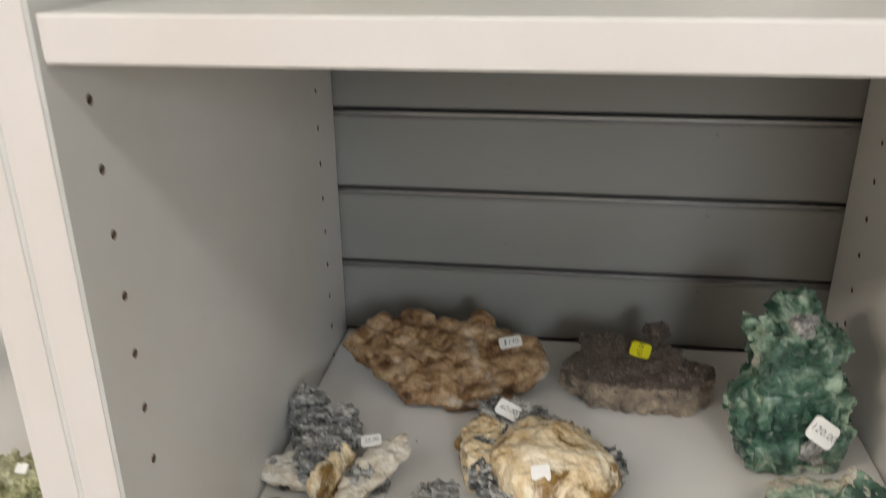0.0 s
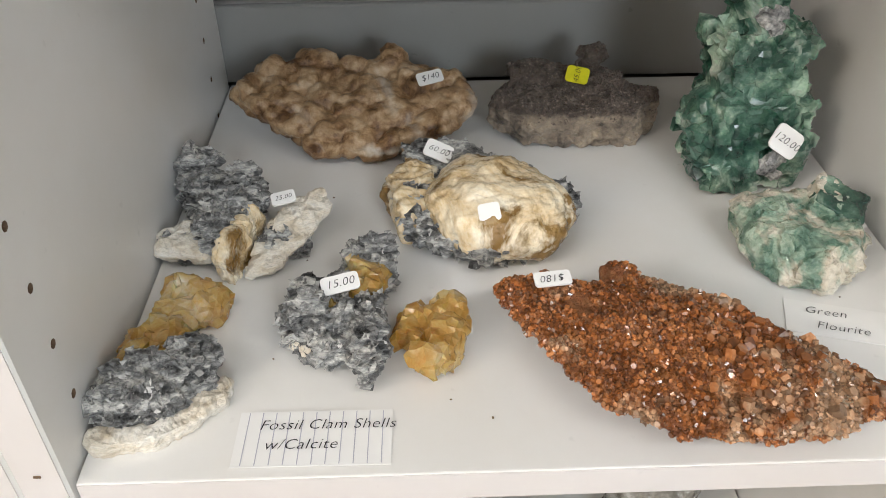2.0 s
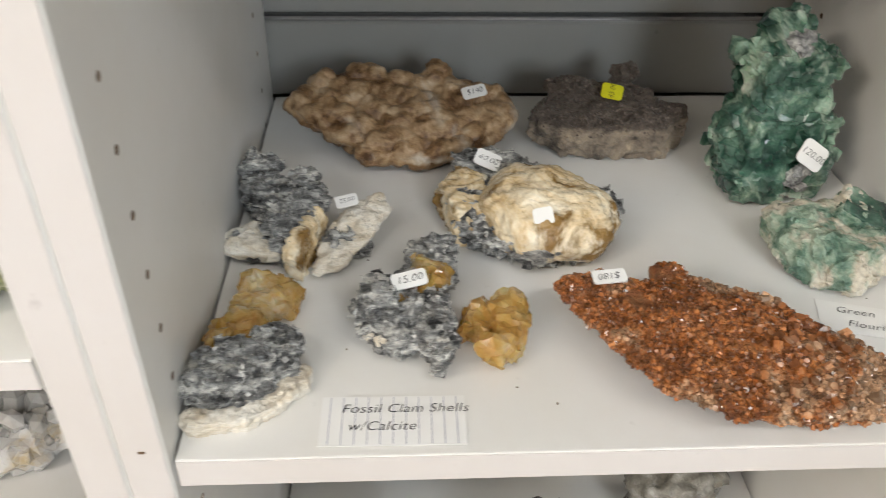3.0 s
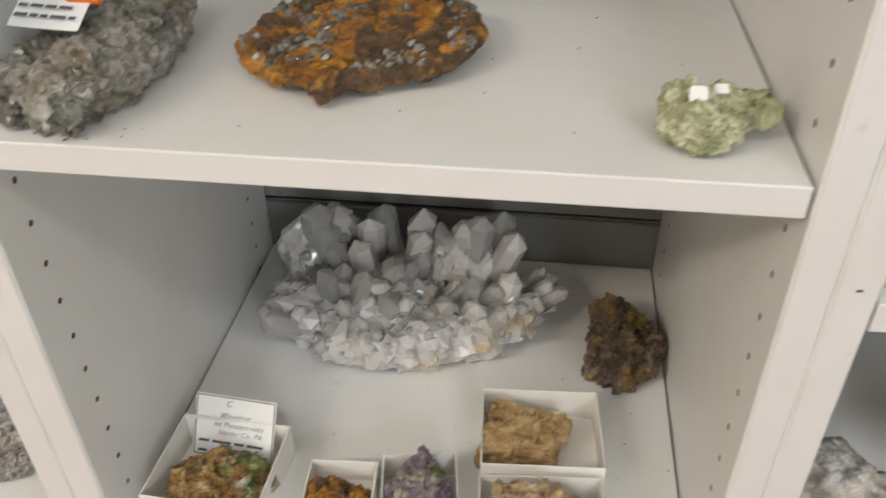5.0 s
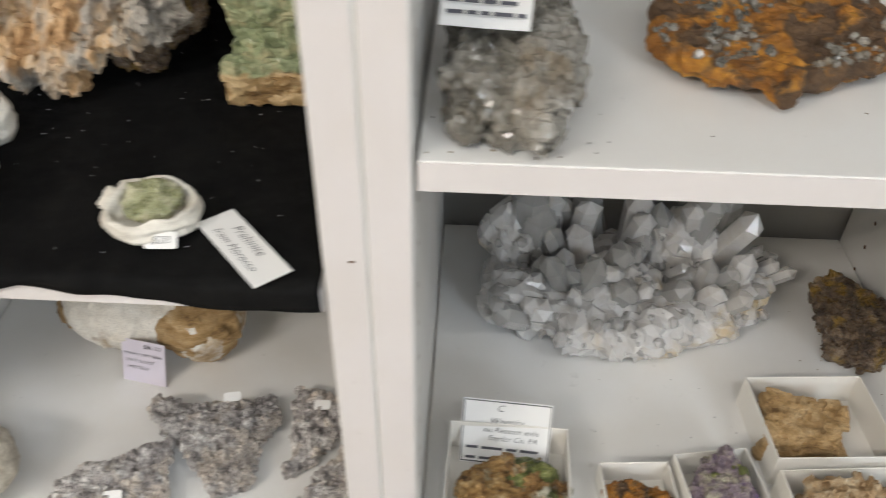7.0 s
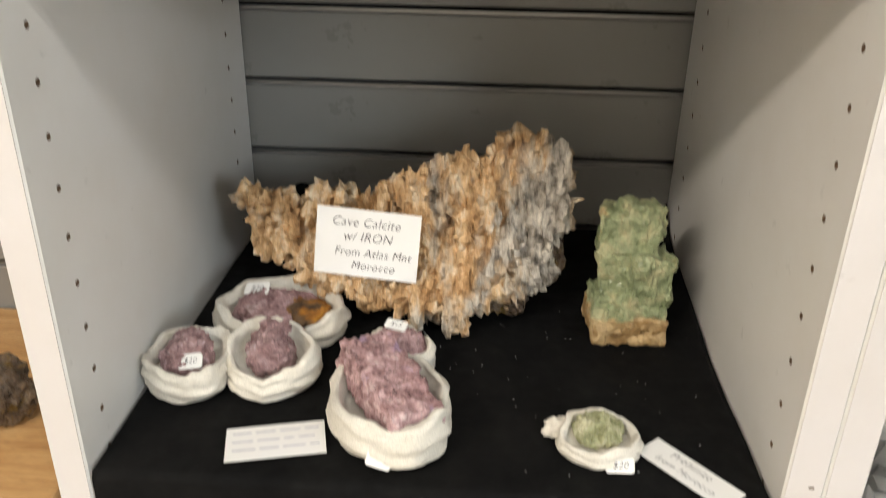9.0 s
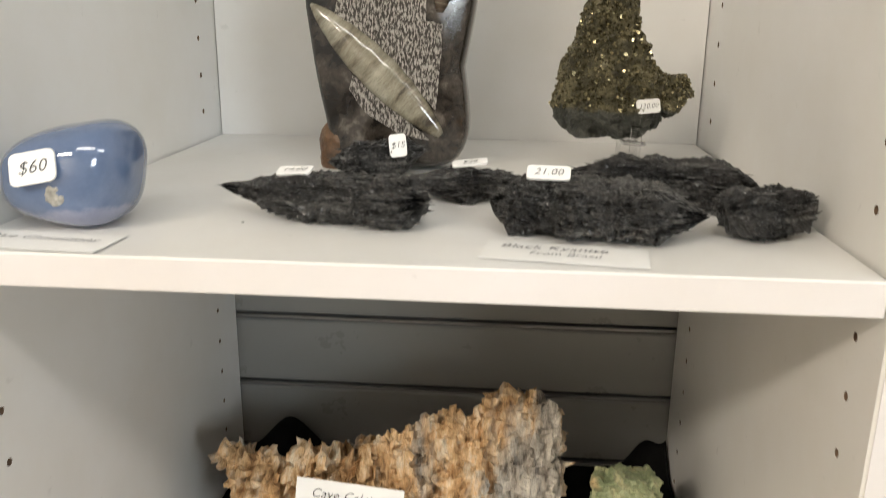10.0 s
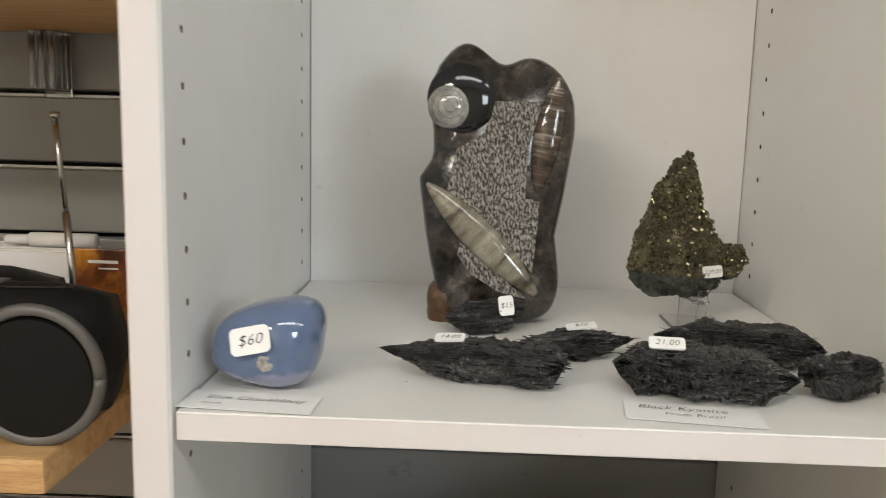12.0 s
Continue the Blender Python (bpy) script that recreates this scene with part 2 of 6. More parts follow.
BOULDER = mineral("grey_brown_stone", [(0.34, (0.17, 0.14, 0.115)), (0.5, (0.32, 0.275, 0.24)), (0.66, (0.48, 0.43, 0.385))], 42, rough=0.9, bumps=0.9, fine=420, stretch=(1, 1, 0.6))
PINK = mineral("pink_stone", [(0.3, (0.36, 0.18, 0.12)), (0.7, (0.58, 0.36, 0.27))], 30, rough=0.7)
BROWN = mineral("dark_brown_amethyst", [(0.34, (0.035, 0.024, 0.018)), (0.46, (0.11, 0.075, 0.05)), (0.56, (0.22, 0.155, 0.10)), (0.70, (0.48, 0.40, 0.31))], 60,
                [(0.3, (0.16, 0.09, 0.015)), (0.7, (0.38, 0.25, 0.06))], 0.58, 34, rough=0.3, bumps=1.0, coat=0.2)
WAVE = mineral("rusty_wavellite_matrix", [(0.36, (0.06, 0.03, 0.012)), (0.46, (0.26, 0.14, 0.045)), (0.56, (0.46, 0.29, 0.11)), (0.68, (0.66, 0.52, 0.32))], 60,
               [(0.3, (0.20, 0.20, 0.12)), (0.5, (0.40, 0.38, 0.27)), (0.7, (0.66, 0.63, 0.55))], 0.56, 30, rough=0.5, bumps=1.0)
OLIVE = mineral("olive_wavellite", [(0.34, (0.025, 0.03, 0.008)), (0.48, (0.11, 0.125, 0.03)), (0.6, (0.26, 0.27, 0.09)), (0.72, (0.55, 0.54, 0.36))], 80, rough=0.35, bumps=0.7)
PURPLE = mineral("purple_matrix", [(0.3, (0.08, 0.06, 0.08)), (0.48, (0.22, 0.17, 0.20)), (0.6, (0.40, 0.37, 0.28)), (0.75, (0.58, 0.56, 0.42))], 55,
                 [(0.3, (0.09, 0.05, 0.12)), (0.7, (0.20, 0.13, 0.26))], 0.56, 30, rough=0.5, bumps=0.8)
TANGREEN = mineral("tan_green_matrix", [(0.3, (0.20, 0.11, 0.04)), (0.48, (0.44, 0.30, 0.16)), (0.62, (0.55, 0.46, 0.32)), (0.76, (0.50, 0.56, 0.44))], 50, rough=0.6,
                   bumps=0.8)
CALCITE = mineral("cave_calcite", [(0.34, (0.20, 0.11, 0.05)), (0.42, (0.46, 0.27, 0.12)), (0.52, (0.68, 0.46, 0.25)), (0.64, (0.82, 0.70, 0.53))], 60,
                  [(0.34, (0.12, 0.10, 0.08)), (0.46, (0.38, 0.34, 0.29)), (0.66, (0.70, 0.64, 0.55))], 0.56, 9, rough=0.7, bumps=0.8, stretch=(1.4, 0.5, 0.5), fine=300)
STALAG = mineral("green_tan_calcite", [(0.34, (0.15, 0.19, 0.09)), (0.5, (0.32, 0.37, 0.21)), (0.66, (0.56, 0.52, 0.31))], 50,
                 [(0.3, (0.42, 0.29, 0.12)), (0.7, (0.64, 0.52, 0.29))], 0.60, 16, rough=0.35, bumps=0.5, low=[(0.3, (0.36, 0.22, 0.08)), (0.7, (0.66, 0.50, 0.28))], low_height=0.026, coat=0.2)
AMETHYST = mineral("pink_purple_amethyst", [(0.32, (0.16, 0.085, 0.09)), (0.46, (0.36, 0.215, 0.22)), (0.58, (0.54, 0.36, 0.37)), (0.72, (0.74, 0.62, 0.62))], 85,
                   [(0.3, (0.24, 0.13, 0.20)), (0.7, (0.50, 0.38, 0.50))], 0.62, 30, rough=0.22, bumps=0.8, pieces=0.3, coat=0.3)
WRAP = mineral("cream_wrapping", [(0.3, (0.62, 0.58, 0.50)), (0.7, (0.80, 0.77, 0.70))], 25, rough=0.85, bumps=0.25, fine=900)
CLOTH = mineral("black_cloth", [(0.3, (0.003, 0.003, 0.0034)), (0.7, (0.008, 0.0078, 0.0076))], 20, rough=0.95, bumps=0.2, fine=1800)
CLOTH.node_tree.nodes["Principled BSDF"].inputs["Specular IOR Level"].default_value = 0.12
BONE = mineral("whale_bone", [(0.3, (0.62, 0.56, 0.47)), (0.5, (0.74, 0.70, 0.63)), (0.7, (0.82, 0.79, 0.73))], 26,
               [(0.3, (0.22, 0.14, 0.07)), (0.5, (0.42, 0.31, 0.19)), (0.7, (0.62, 0.53, 0.40))], 0.57, 11, rough=0.85, bumps=0.35)
CORAL = mineral("cream_coral", [(0.35, (0.42, 0.36, 0.27)), (0.6, (0.76, 0.70, 0.59))], 90, rough=0.85, bumps=0.7, fine=700)
GREYDRUSE = mineral("grey_white_druse", [(0.34, (0.10, 0.085, 0.08)), (0.44, (0.34, 0.31, 0.30)), (0.54, (0.58, 0.55, 0.53)), (0.64, (0.86, 0.84, 0.81))], 60,
                    [(0.3, (0.42, 0.35, 0.30)), (0.7, (0.78, 0.72, 0.64))], 0.54, 26, rough=0.35, bumps=0.9, pieces=0.3, coat=0.2)
KYANITE = mineral("black_kyanite", [(0.34, (0.008, 0.008, 0.008)), (0.48, (0.026, 0.025, 0.025)), (0.60, (0.085, 0.082, 0.078)), (0.72, (0.36, 0.35, 0.33))], 60, rough=0.26, bumps=1.0,
                  fine=300, stretch=(0.4, 2.0, 2.0), pieces=0.5, coat=0.35)
PYRITE = mineral("pyrite_matrix", [(0.34, (0.03, 0.026, 0.014)), (0.48, (0.085, 0.075, 0.04)), (0.6, (0.18, 0.155, 0.085)), (0.74, (0.45, 0.42, 0.32))], 70, rough=0.45, bumps=1.0,
                 low=[(0.3, (0.02, 0.022, 0.018)), (0.7, (0.10, 0.10, 0.08))], low_height=0.022)
PYRITE_CUBE = plain("pyrite_crystal", (0.20, 0.175, 0.10), 0.22, 0.8)
CHALC = mineral("blue_chalcedony", [(0.3, (0.080, 0.120, 0.220)), (0.5, (0.104, 0.148, 0.255)), (0.7, (0.135, 0.18, 0.295))], 22, rough=0.05, bumps=0.0, coat=0.7,
                low=[(0.3, (0.14, 0.165, 0.27)), (0.7, (0.24, 0.26, 0.36))], low_height=0.012, grainy=0.12)
FOSSIL = mineral("polished_fossil_limestone", [(0.36, (0.008, 0.0065, 0.005)), (0.48, (0.026, 0.021, 0.017)), (0.58, (0.055, 0.045, 0.036)), (0.70, (0.15, 0.13, 0.11))], 55,
                 [(0.3, (0.035, 0.019, 0.008)), (0.7, (0.09, 0.052, 0.025))], 0.67, 18, rough=0.09, bumps=0.05, coat=0.3)
ORTHO = mineral("olive_orthoceras", [(0.36, (0.05, 0.042, 0.032)), (0.44, (0.16, 0.14, 0.10)), (0.56, (0.27, 0.25, 0.19)), (0.7, (0.40, 0.38, 0.31))], 22, rough=0.10, bumps=0.03,
                stretch=(0.5, 0.5, 2.2), coat=0.5)
ORTHO_BROWN = mineral("brown_banded_orthoceras", [(0.36, (0.015, 0.010, 0.007)), (0.46, (0.045, 0.030, 0.019)), (0.54, (0.085, 0.062, 0.043)), (0.60, (0.27, 0.24, 0.20)), (0.72, (0.06, 0.042, 0.028))], 30,
                      rough=0.10, bumps=0.03, stretch=(0.25, 0.25, 3.5), coat=0.5)
RUSTY = mineral("rusty_limestone", [(0.3, (0.05, 0.027, 0.013)), (0.5, (0.13, 0.065, 0.026)), (0.7, (0.24, 0.15, 0.08))], 60, rough=0.4, bumps=0.3)
GONIA = mineral("polished_goniatite", [(0.3, (0.10, 0.095, 0.085)), (0.5, (0.27, 0.26, 0.235)), (0.7, (0.48, 0.47, 0.43))], 50, rough=0.10, bumps=0.03, coat=0.5)
JET = plain("polished_black_stone", (0.014, 0.013, 0.013), 0.08)
PICK = mineral("picked_limestone", [(0.44, (0.060, 0.050, 0.042)), (0.49, (0.12, 0.105, 0.09)), (0.53, (0.48, 0.44, 0.39)), (0.66, (0.62, 0.58, 0.53))], 420, rough=0.8,
               bumps=1.0, stretch=(1.5, 1.0, 0.6), warp=0.2, fine=900)
ACRYLIC = plain("clear_acrylic", (1.0, 1.0, 1.0), 0.02, 0.0, 1.0)
PINE = mineral("pine_board", [(0.3, (0.42, 0.22, 0.08)), (0.5, (0.58, 0.35, 0.15)), (0.7, (0.68, 0.45, 0.22))], 30, rough=0.55, bumps=0.2, stretch=(0.25, 3, 3))
BLACKPLASTIC = painted("black_plastic", (0.012, 0.012, 0.013), 0.45, 0.2)
GREYPLASTIC = painted("grey_plastic", (0.11, 0.105, 0.10), 0.4, 0.1)
CHROME = plain("brushed_metal", (0.55, 0.54, 0.52), 0.25, 1.0)
GRILLE = plain("speaker_mesh", (0.006, 0.006, 0.006), 0.5)
COVER = mineral("printed_cover", [(0.36, (0.04, 0.015, 0.008)), (0.48, (0.18, 0.055, 0.014)), (0.6, (0.52, 0.22, 0.025)), (0.75, (0.72, 0.46, 0.08))], 14, rough=0.3, bumps=0.02,
                fine=90)
for dull in (BLACKPLASTIC, GRILLE):
    dull.node_tree.nodes["Principled BSDF"].inputs["Specular IOR Level"].default_value = 0.2


# ---- mesh helpers ----
def thing(name, place, label, category, group="", kind=""):
    ob = new(name)
    ob.empty_display_size = 0.02
    ob.matrix_world = place if isinstance(place, Matrix) else Matrix.Translation(place)
    return tagged(ob, label, category, group, kind)


def part(name, bm, material, parent=None, label="", smooth=False):
    """One mesh object out of a bmesh, under a thing or a part."""
    me = bpy.data.meshes.new(name)
    bm.to_mesh(me)
    bm.free()
    return mesh_part(name, me, material, parent, label, smooth)


def mesh_part(name, me, material, parent=None, label="", smooth=False):
    me.materials.clear()
    me.materials.append(material)
    if smooth:
        me.polygons.foreach_set("use_smooth", [True] * len(me.polygons))
    ob = new(name, me)
    if parent:
        ob.parent = parent
    if label:
        ob["label"] = label
    return ob


def box(x0, x1, y0, y1, z0, z1, bevel=0.0, m=None):
    bm = bmesh.new()
    bmesh.ops.create_cube(bm, size=1, matrix=Matrix.Translation(((x0 + x1) / 2, (y0 + y1) / 2, (z0 + z1) / 2)) @ Matrix.Diagonal((x1 - x0, y1 - y0, z1 - z0, 1)))
    if bevel:
        bmesh.ops.bevel(bm, geom=bm.edges[:], offset=bevel, segments=2, affect="EDGES", profile=0.6)
    if m:
        bm.transform(m)
    return bm


def tube(points, radius, sides=10):
    """A round bar along a few points."""
    bm = bmesh.new()
    rings = []
    for n, q in enumerate(points):
        q = Vector(q)
        d = (Vector(points[min(n + 1, len(points) - 1)]) - Vector(points[max(n - 1, 0)])).normalized()
        turn = d.to_track_quat("Z", "Y").to_matrix()
        rings.append([bm.verts.new(q + turn @ Vector((radius * math.cos(a), radius * math.sin(a), 0))) for a in (2 * math.pi * k / sides for k in range(sides))])
    for a, b in zip(rings, rings[1:]):
        for k in range(sides):
            bm.faces.new((a[k], a[(k + 1) % sides], b[(k + 1) % sides], b[k]))
    bm.faces.new(rings[0][::-1])
    bm.faces.new(rings[-1])
    return bm


def raw(name, verts, faces, material, parent=None, label="", smooth=False):
    me = bpy.data.meshes.new(name)
    me.from_pydata([tuple(v) for v in verts], [], faces)
    me.update()
    return mesh_part(name, me, material, parent, label, smooth)


# ---- the room ----
def structure(name, bm, material, label=""):
    return tagged(part(name, bm, material, label=label), kind="structure")


LX, RX, BY, FY, TOP = -3.4, 2.6, -2.4, 0.445, 2.6
structure("floor", box(LX, RX, BY, FY + 0.1, -0.1, 0), FLOOR, "grey vinyl shop floor")
structure("ceiling", box(LX, RX, BY, FY + 0.1, TOP, TOP + 0.1), CEILING)
structure("wall_left", box(LX - 0.1, LX, BY, FY + 0.1, 0, TOP), PLASTER)
structure("wall_right", box(RX, RX + 0.1, BY, FY + 0.1, 0, TOP), PLASTER)
structure("wall_shelf_side", box(LX, RX, FY, FY + 0.1, 0, TOP), DARK, "backing wall behind the grey slatwall")
# rear wall with the shop window
structure("wall_rear_left", box(LX, 0.49, BY - 0.1, BY, 0, TOP), PLASTER)
structure("wall_rear_right", box(1.21, RX, BY - 0.1, BY, 0, TOP), PLASTER)
structure("wall_rear_sill", box(0.49, 1.21, BY - 0.1, BY, 0, 1.54), PLASTER)
structure("wall_rear_head", box(0.49, 1.21, BY - 0.1, BY, 2.26, TOP), PLASTER)
window = thing("window_1", (0.85, BY - 0.05, 1.90), "white framed shop window", "window", kind="structure")
for nm, b in (("window_frame", (-0.36, -0.32, -0.03, 0.03, -0.36, 0.36)), ("window_frame", (0.32, 0.36, -0.03, 0.03, -0.36, 0.36)),
              ("window_frame", (-0.32, 0.32, -0.03, 0.03, -0.36, -0.32)), ("window_frame", (-0.32, 0.32, -0.03, 0.03, 0.32, 0.36))):
    part(nm, box(*b, bevel=0.004), EDGE, window)
pane = part("pane", box(-0.32, 0.32, -0.003, 0.003, -0.32, 0.32), ACRYLIC, window)
pane.visible_shadow = False
for x, y in ((-0.6, -1.15), (-2.0, -1.75), (0.9, -1.15)):
    lamp = thing("ceiling_lamp", (x, y, TOP), "white fluorescent ceiling lamp with a plain diffuser", "lamp", "ceiling lamps")
    part("housing", box(-0.62, 0.62, -0.17, 0.17, -0.028, -0.001, 0.004), EDGE, lamp)
    part("diffuser", box(-0.58, 0.58, -0.14, 0.14, -0.034, -0.029, 0.002), GLOW, lamp)

# slatwall: boards with a T-groove between them and a bright insert in each groove
PITCH, Z0 = 0.0762, 1.0705
slatwall = thing("slatwall", (0, 0.418, 0), "grey laminate slatwall with horizontal grooves", "slatwall", kind="structure")


def slat_mesh():
    prof = [(0.018, -0.036), (0.006, -0.0345), (0.0015, -0.034), (0, -0.0325), (0, 0.0325), (0.0015, 0.034), (0.006, 0.0345), (0.018, 0.036)]
    verts = [(x, y, z) for x in (-2.3, 0.62) for y, z in prof]
    k = len(prof)
    faces = [(i, i + 1, k + i + 1, k + i) for i in range(k - 1)] + [tuple(range(k))[::-1], tuple(range(k, 2 * k))]
    me = bpy.data.meshes.new("slat")
    me.from_pydata(verts, [], faces)
    me.materials.append(SLAT)
    return me


slat = slat_mesh()
ins = bpy.data.meshes.new("groove_insert")
b = box(-2.3, 0.62, 0.005, 0.0065, -0.0014, 0.0014)
b.to_mesh(ins)
b.free()
ins.materials.append(INSERT)
for k in range(-12, 13):
    o = new("slat", slat)
    o.parent, o.location = slatwall, (0, 0, Z0 + PITCH * (k + 0.5))
    o = new("groove_insert", ins)
    o.parent, o.location = slatwall, (0, 0, Z0 + PITCH * k - 0.0022)

# ---- the three white shelving bays ----
HOLE_Y = (0.0295, 0.3615)


def side_panel(x_in, side, z0, z1, hole_z, parent, thick):
    """A board whose inner face (towards side) carries two columns of real 5 mm shelf-pin holes."""
    y0, y1 = -0.002, 0.411
    xo = x_in - side * thick
    verts, faces = [], []

    def v(*p):
        verts.append(p)
        return len(verts) - 1

    def quad(*pts):
        f = [v(*p) for p in pts]
        faces.append(tuple(f if side > 0 else f[::-1]))

    P = 0.032
    n0 = math.ceil((z0 + 0.05 - hole_z) / P)
    n1 = math.floor((z1 - 0.05 - hole_z) / P)
    zb, zt = hole_z + (n0 - 0.5) * P, hole_z + (n1 + 0.5) * P
    cols = [(h - 0.012, h + 0.012, h) for h in HOLE_Y]
    ys = [y0 + 0.0012, cols[0][0], cols[0][1], cols[1][0], cols[1][1], y1]
    for a, b2 in ((0, 1), (2, 3), (4, 5)):
        quad((x_in, ys[a], z0), (x_in, ys[b2], z0), (x_in, ys[b2], z1), (x_in, ys[a], z1))
    for a, b2, h in cols:
        quad((x_in, a, z0), (x_in, b2, z0), (x_in, b2, zb), (x_in, a, zb))
        quad((x_in, a, zt), (x_in, b2, zt), (x_in, b2, z1), (x_in, a, z1))
        for n in range(n0, n1 + 1):
            zc = hole_z + n * P
            outer = [(b2, zc), (b2, zc + P / 2), (h, zc + P / 2), (a, zc + P / 2), (a, zc), (a, zc - P / 2), (h, zc - P / 2), (b2, zc - P / 2)]
            inner = [(h + 0.0025 * math.cos(k * math.pi / 4), zc + 0.0025 * math.sin(k * math.pi / 4)) for k in range(8)]
            for k in range(8):
                j = (k + 1) % 8
                quad((x_in, *inner[k]), (x_in, *outer[k]), (x_in, *outer[j]), (x_in, *inner[j]))
    # front edge with eased arrises, back, outer face, ends
    e = 0.0012
    quad((xo + side * e, y0, z0), (x_in - side * e, y0, z0), (x_in - side * e, y0, z1), (xo + side * e, y0, z1))
    quad((x_in - side * e, y0, z0), (x_in, y0 + e, z0), (x_in, y0 + e, z1), (x_in - side * e, y0, z1))
    quad((xo, y0 + e, z0), (xo + side * e, y0, z0), (xo + side * e, y0, z1), (xo, y0 + e, z1))
    quad((xo, y1, z0), (xo, y0 + e, z0), (xo, y0 + e, z1), (xo, y1, z1))
    quad((x_in, y1, z0), (xo, y1, z0), (xo, y1, z1), (x_in, y1, z1))
    quad((xo, y0 + e, z1), (x_in, y0 + e, z1), (x_in, y1, z1), (xo, y1, z1))
    panel = raw("side_panel", verts, faces, WHITE, parent)
    # the bores, lined in raw chipboard
    hv, hf = [], []
    for h in HOLE_Y:
        for n in range(n0, n1 + 1):
            zc, s = hole_z + n * P, len(hv)
            for d in (0, 0.009):
                hv += [(x_in - side * d, h + 0.0025 * math.cos(k * math.pi / 4), zc + 0.0025 * math.sin(k * math.pi / 4)) for k in range(8)]
            hf += [(s + k, s + (k + 1) % 8, s + 8 + (k + 1) % 8, s + 8 + k) for k in range(8)] + [tuple(range(s + 8, s + 16))]
    tagged(raw("pin_holes", hv, hf, HOLE, panel), kind="stuff")
    return panel


def shelf(parent, x0, x1, top, thick=0.0185, depth=0.4105):
    s = part("shelf", box(x0 + 0.0022, x1 - 0.0022, 0.0, depth, top - thick, top, 0.0009), WHITE, parent)
    part("edge_banding", box(x0 + 0.0026, x1 - 0.0026, -0.0006, 0.0002, top - thick + 0.0009, top - 0.0009), EDGE, s)
    return s


H0, H1 = 0.06, 2.05
BAYS = {"A": (-0.998, -0.549, 1.300, (1.338, 0.982, 0.632, 0.32), (0.0175, 0.0185, 0.0185, 0.0185), (0.0235, 0.0243)),
        "B": (-0.500, -0.0455, 1.025, (1.45, 1.069, 0.707, 0.38), (0.0185,) * 4, (0.0243, 0.0226)),
        "C": (0.0, 0.457, 1.029, (1.357, 1.0, 0.66, 0.36), (0.0195, 0.0195, 0.0185, 0.0185), (0.0226, 0.0235))}
for key, (x0, x1, hz, tops, thicks, sides) in BAYS.items():
    bay = thing("shelving_bay", (0, 0, 0), "tall white melamine shelving bay with adjustable shelves", "shelf unit", "white shelving bays")
    side_panel(x0, 1, H0, H1, hz, bay, sides[0])
    side_panel(x1, -1, H0, H1, hz, bay, sides[1])
    for xa, xb in ((x0 - sides[0], x0), (x1, x1 + sides[1])):
        part("edge_banding", box(xa + 0.0014, xb - 0.0014, -0.0027, -0.0019, H0, H1), EDGE, bay)
    for z, th in zip(tops, thicks):
        shelf(bay, x0, x1, z, th, 0.402 if z == 1.338 else 0.4105)
    part("top_board", box(x0 + 0.001, x1 - 0.001, 0.0, 0.402, H1 - 0.02, H1 - 0.001, 0.0009), WHITE, bay)
    part("bottom_board", box(x0 + 0.001, x1 - 0.001, 0.0, 0.402, 0.08, 0.099, 0.0009), WHITE, bay)
    part("plinth", box(x0 - sides[0] + 0.001, x1 + sides[1] - 0.001, 0.03, 0.4, 0.0, 0.0595), EDGE, bay)
    if key == "A":
        part("back_panel", box(x0 + 0.001, x1 - 0.001, 0.4035, 0.4105, 1.3215, H1 - 0.021), WHITE, bay, "white back board of the top compartment")


# ---- rocks ----
def blob_mesh(blobs, voxel):
    """Ellipsoids ('e'), boxes ('b') and slabs ('p') welded into one closed skin. Each: kind, centre, half sizes, turn in degrees.
    A slab has an outline too, and in place of its half sizes the scale of its lower and upper face and its half thickness."""
    bm = bmesh.new()
    for kind, c, r, turn, *outline in blobs:
        if kind == "p":
            ring = list(outline[0])
            if sum(a[0] * b2[1] - b2[0] * a[1] for a, b2 in zip(ring, ring[1:] + ring[:1])) < 0:
                ring.reverse()
            cx, cy, n = sum(q[0] for q in ring) / len(ring), sum(q[1] for q in ring) / len(ring), len(ring)
            rings = [[bm.verts.new(pose(*c, *turn) @ Vector((cx + (x - cx) * k, cy + (y - cy) * k, z))) for x, y in ring] for k, z in ((r[0], -r[2]), (1.0, 0.2 * r[2]), (r[1], r[2]))]
            for low, high in zip(rings, rings[1:]):
                for i in range(n):
                    bm.faces.new((low[i], low[(i + 1) % n], high[(i + 1) % n], high[i]))
            bm.faces.new(rings[0][::-1])
            bm.faces.new(rings[-1])
            continue
        m = pose(*c, *turn) @ Matrix.Diagonal((*r, 1))
        if kind == "e":
            bmesh.ops.create_icosphere(bm, subdivisions=3, radius=1, matrix=m)
        else:
            bmesh.ops.create_cube(bm, size=2, matrix=m)
    me = bpy.data.meshes.new("tmp")
    bm.to_mesh(me)
    bm.free()
    ob = new("tmp", me)
    mod = ob.modifiers.new("skin", "REMESH")
    mod.mode, mod.voxel_size = "VOXEL", voxel
    out = bpy.data.meshes.new_from_object(ob.evaluated_get(bpy.context.evaluated_depsgraph_get()))
    bpy.data.objects.remove(ob)
    bpy.data.meshes.remove(me)
    return out


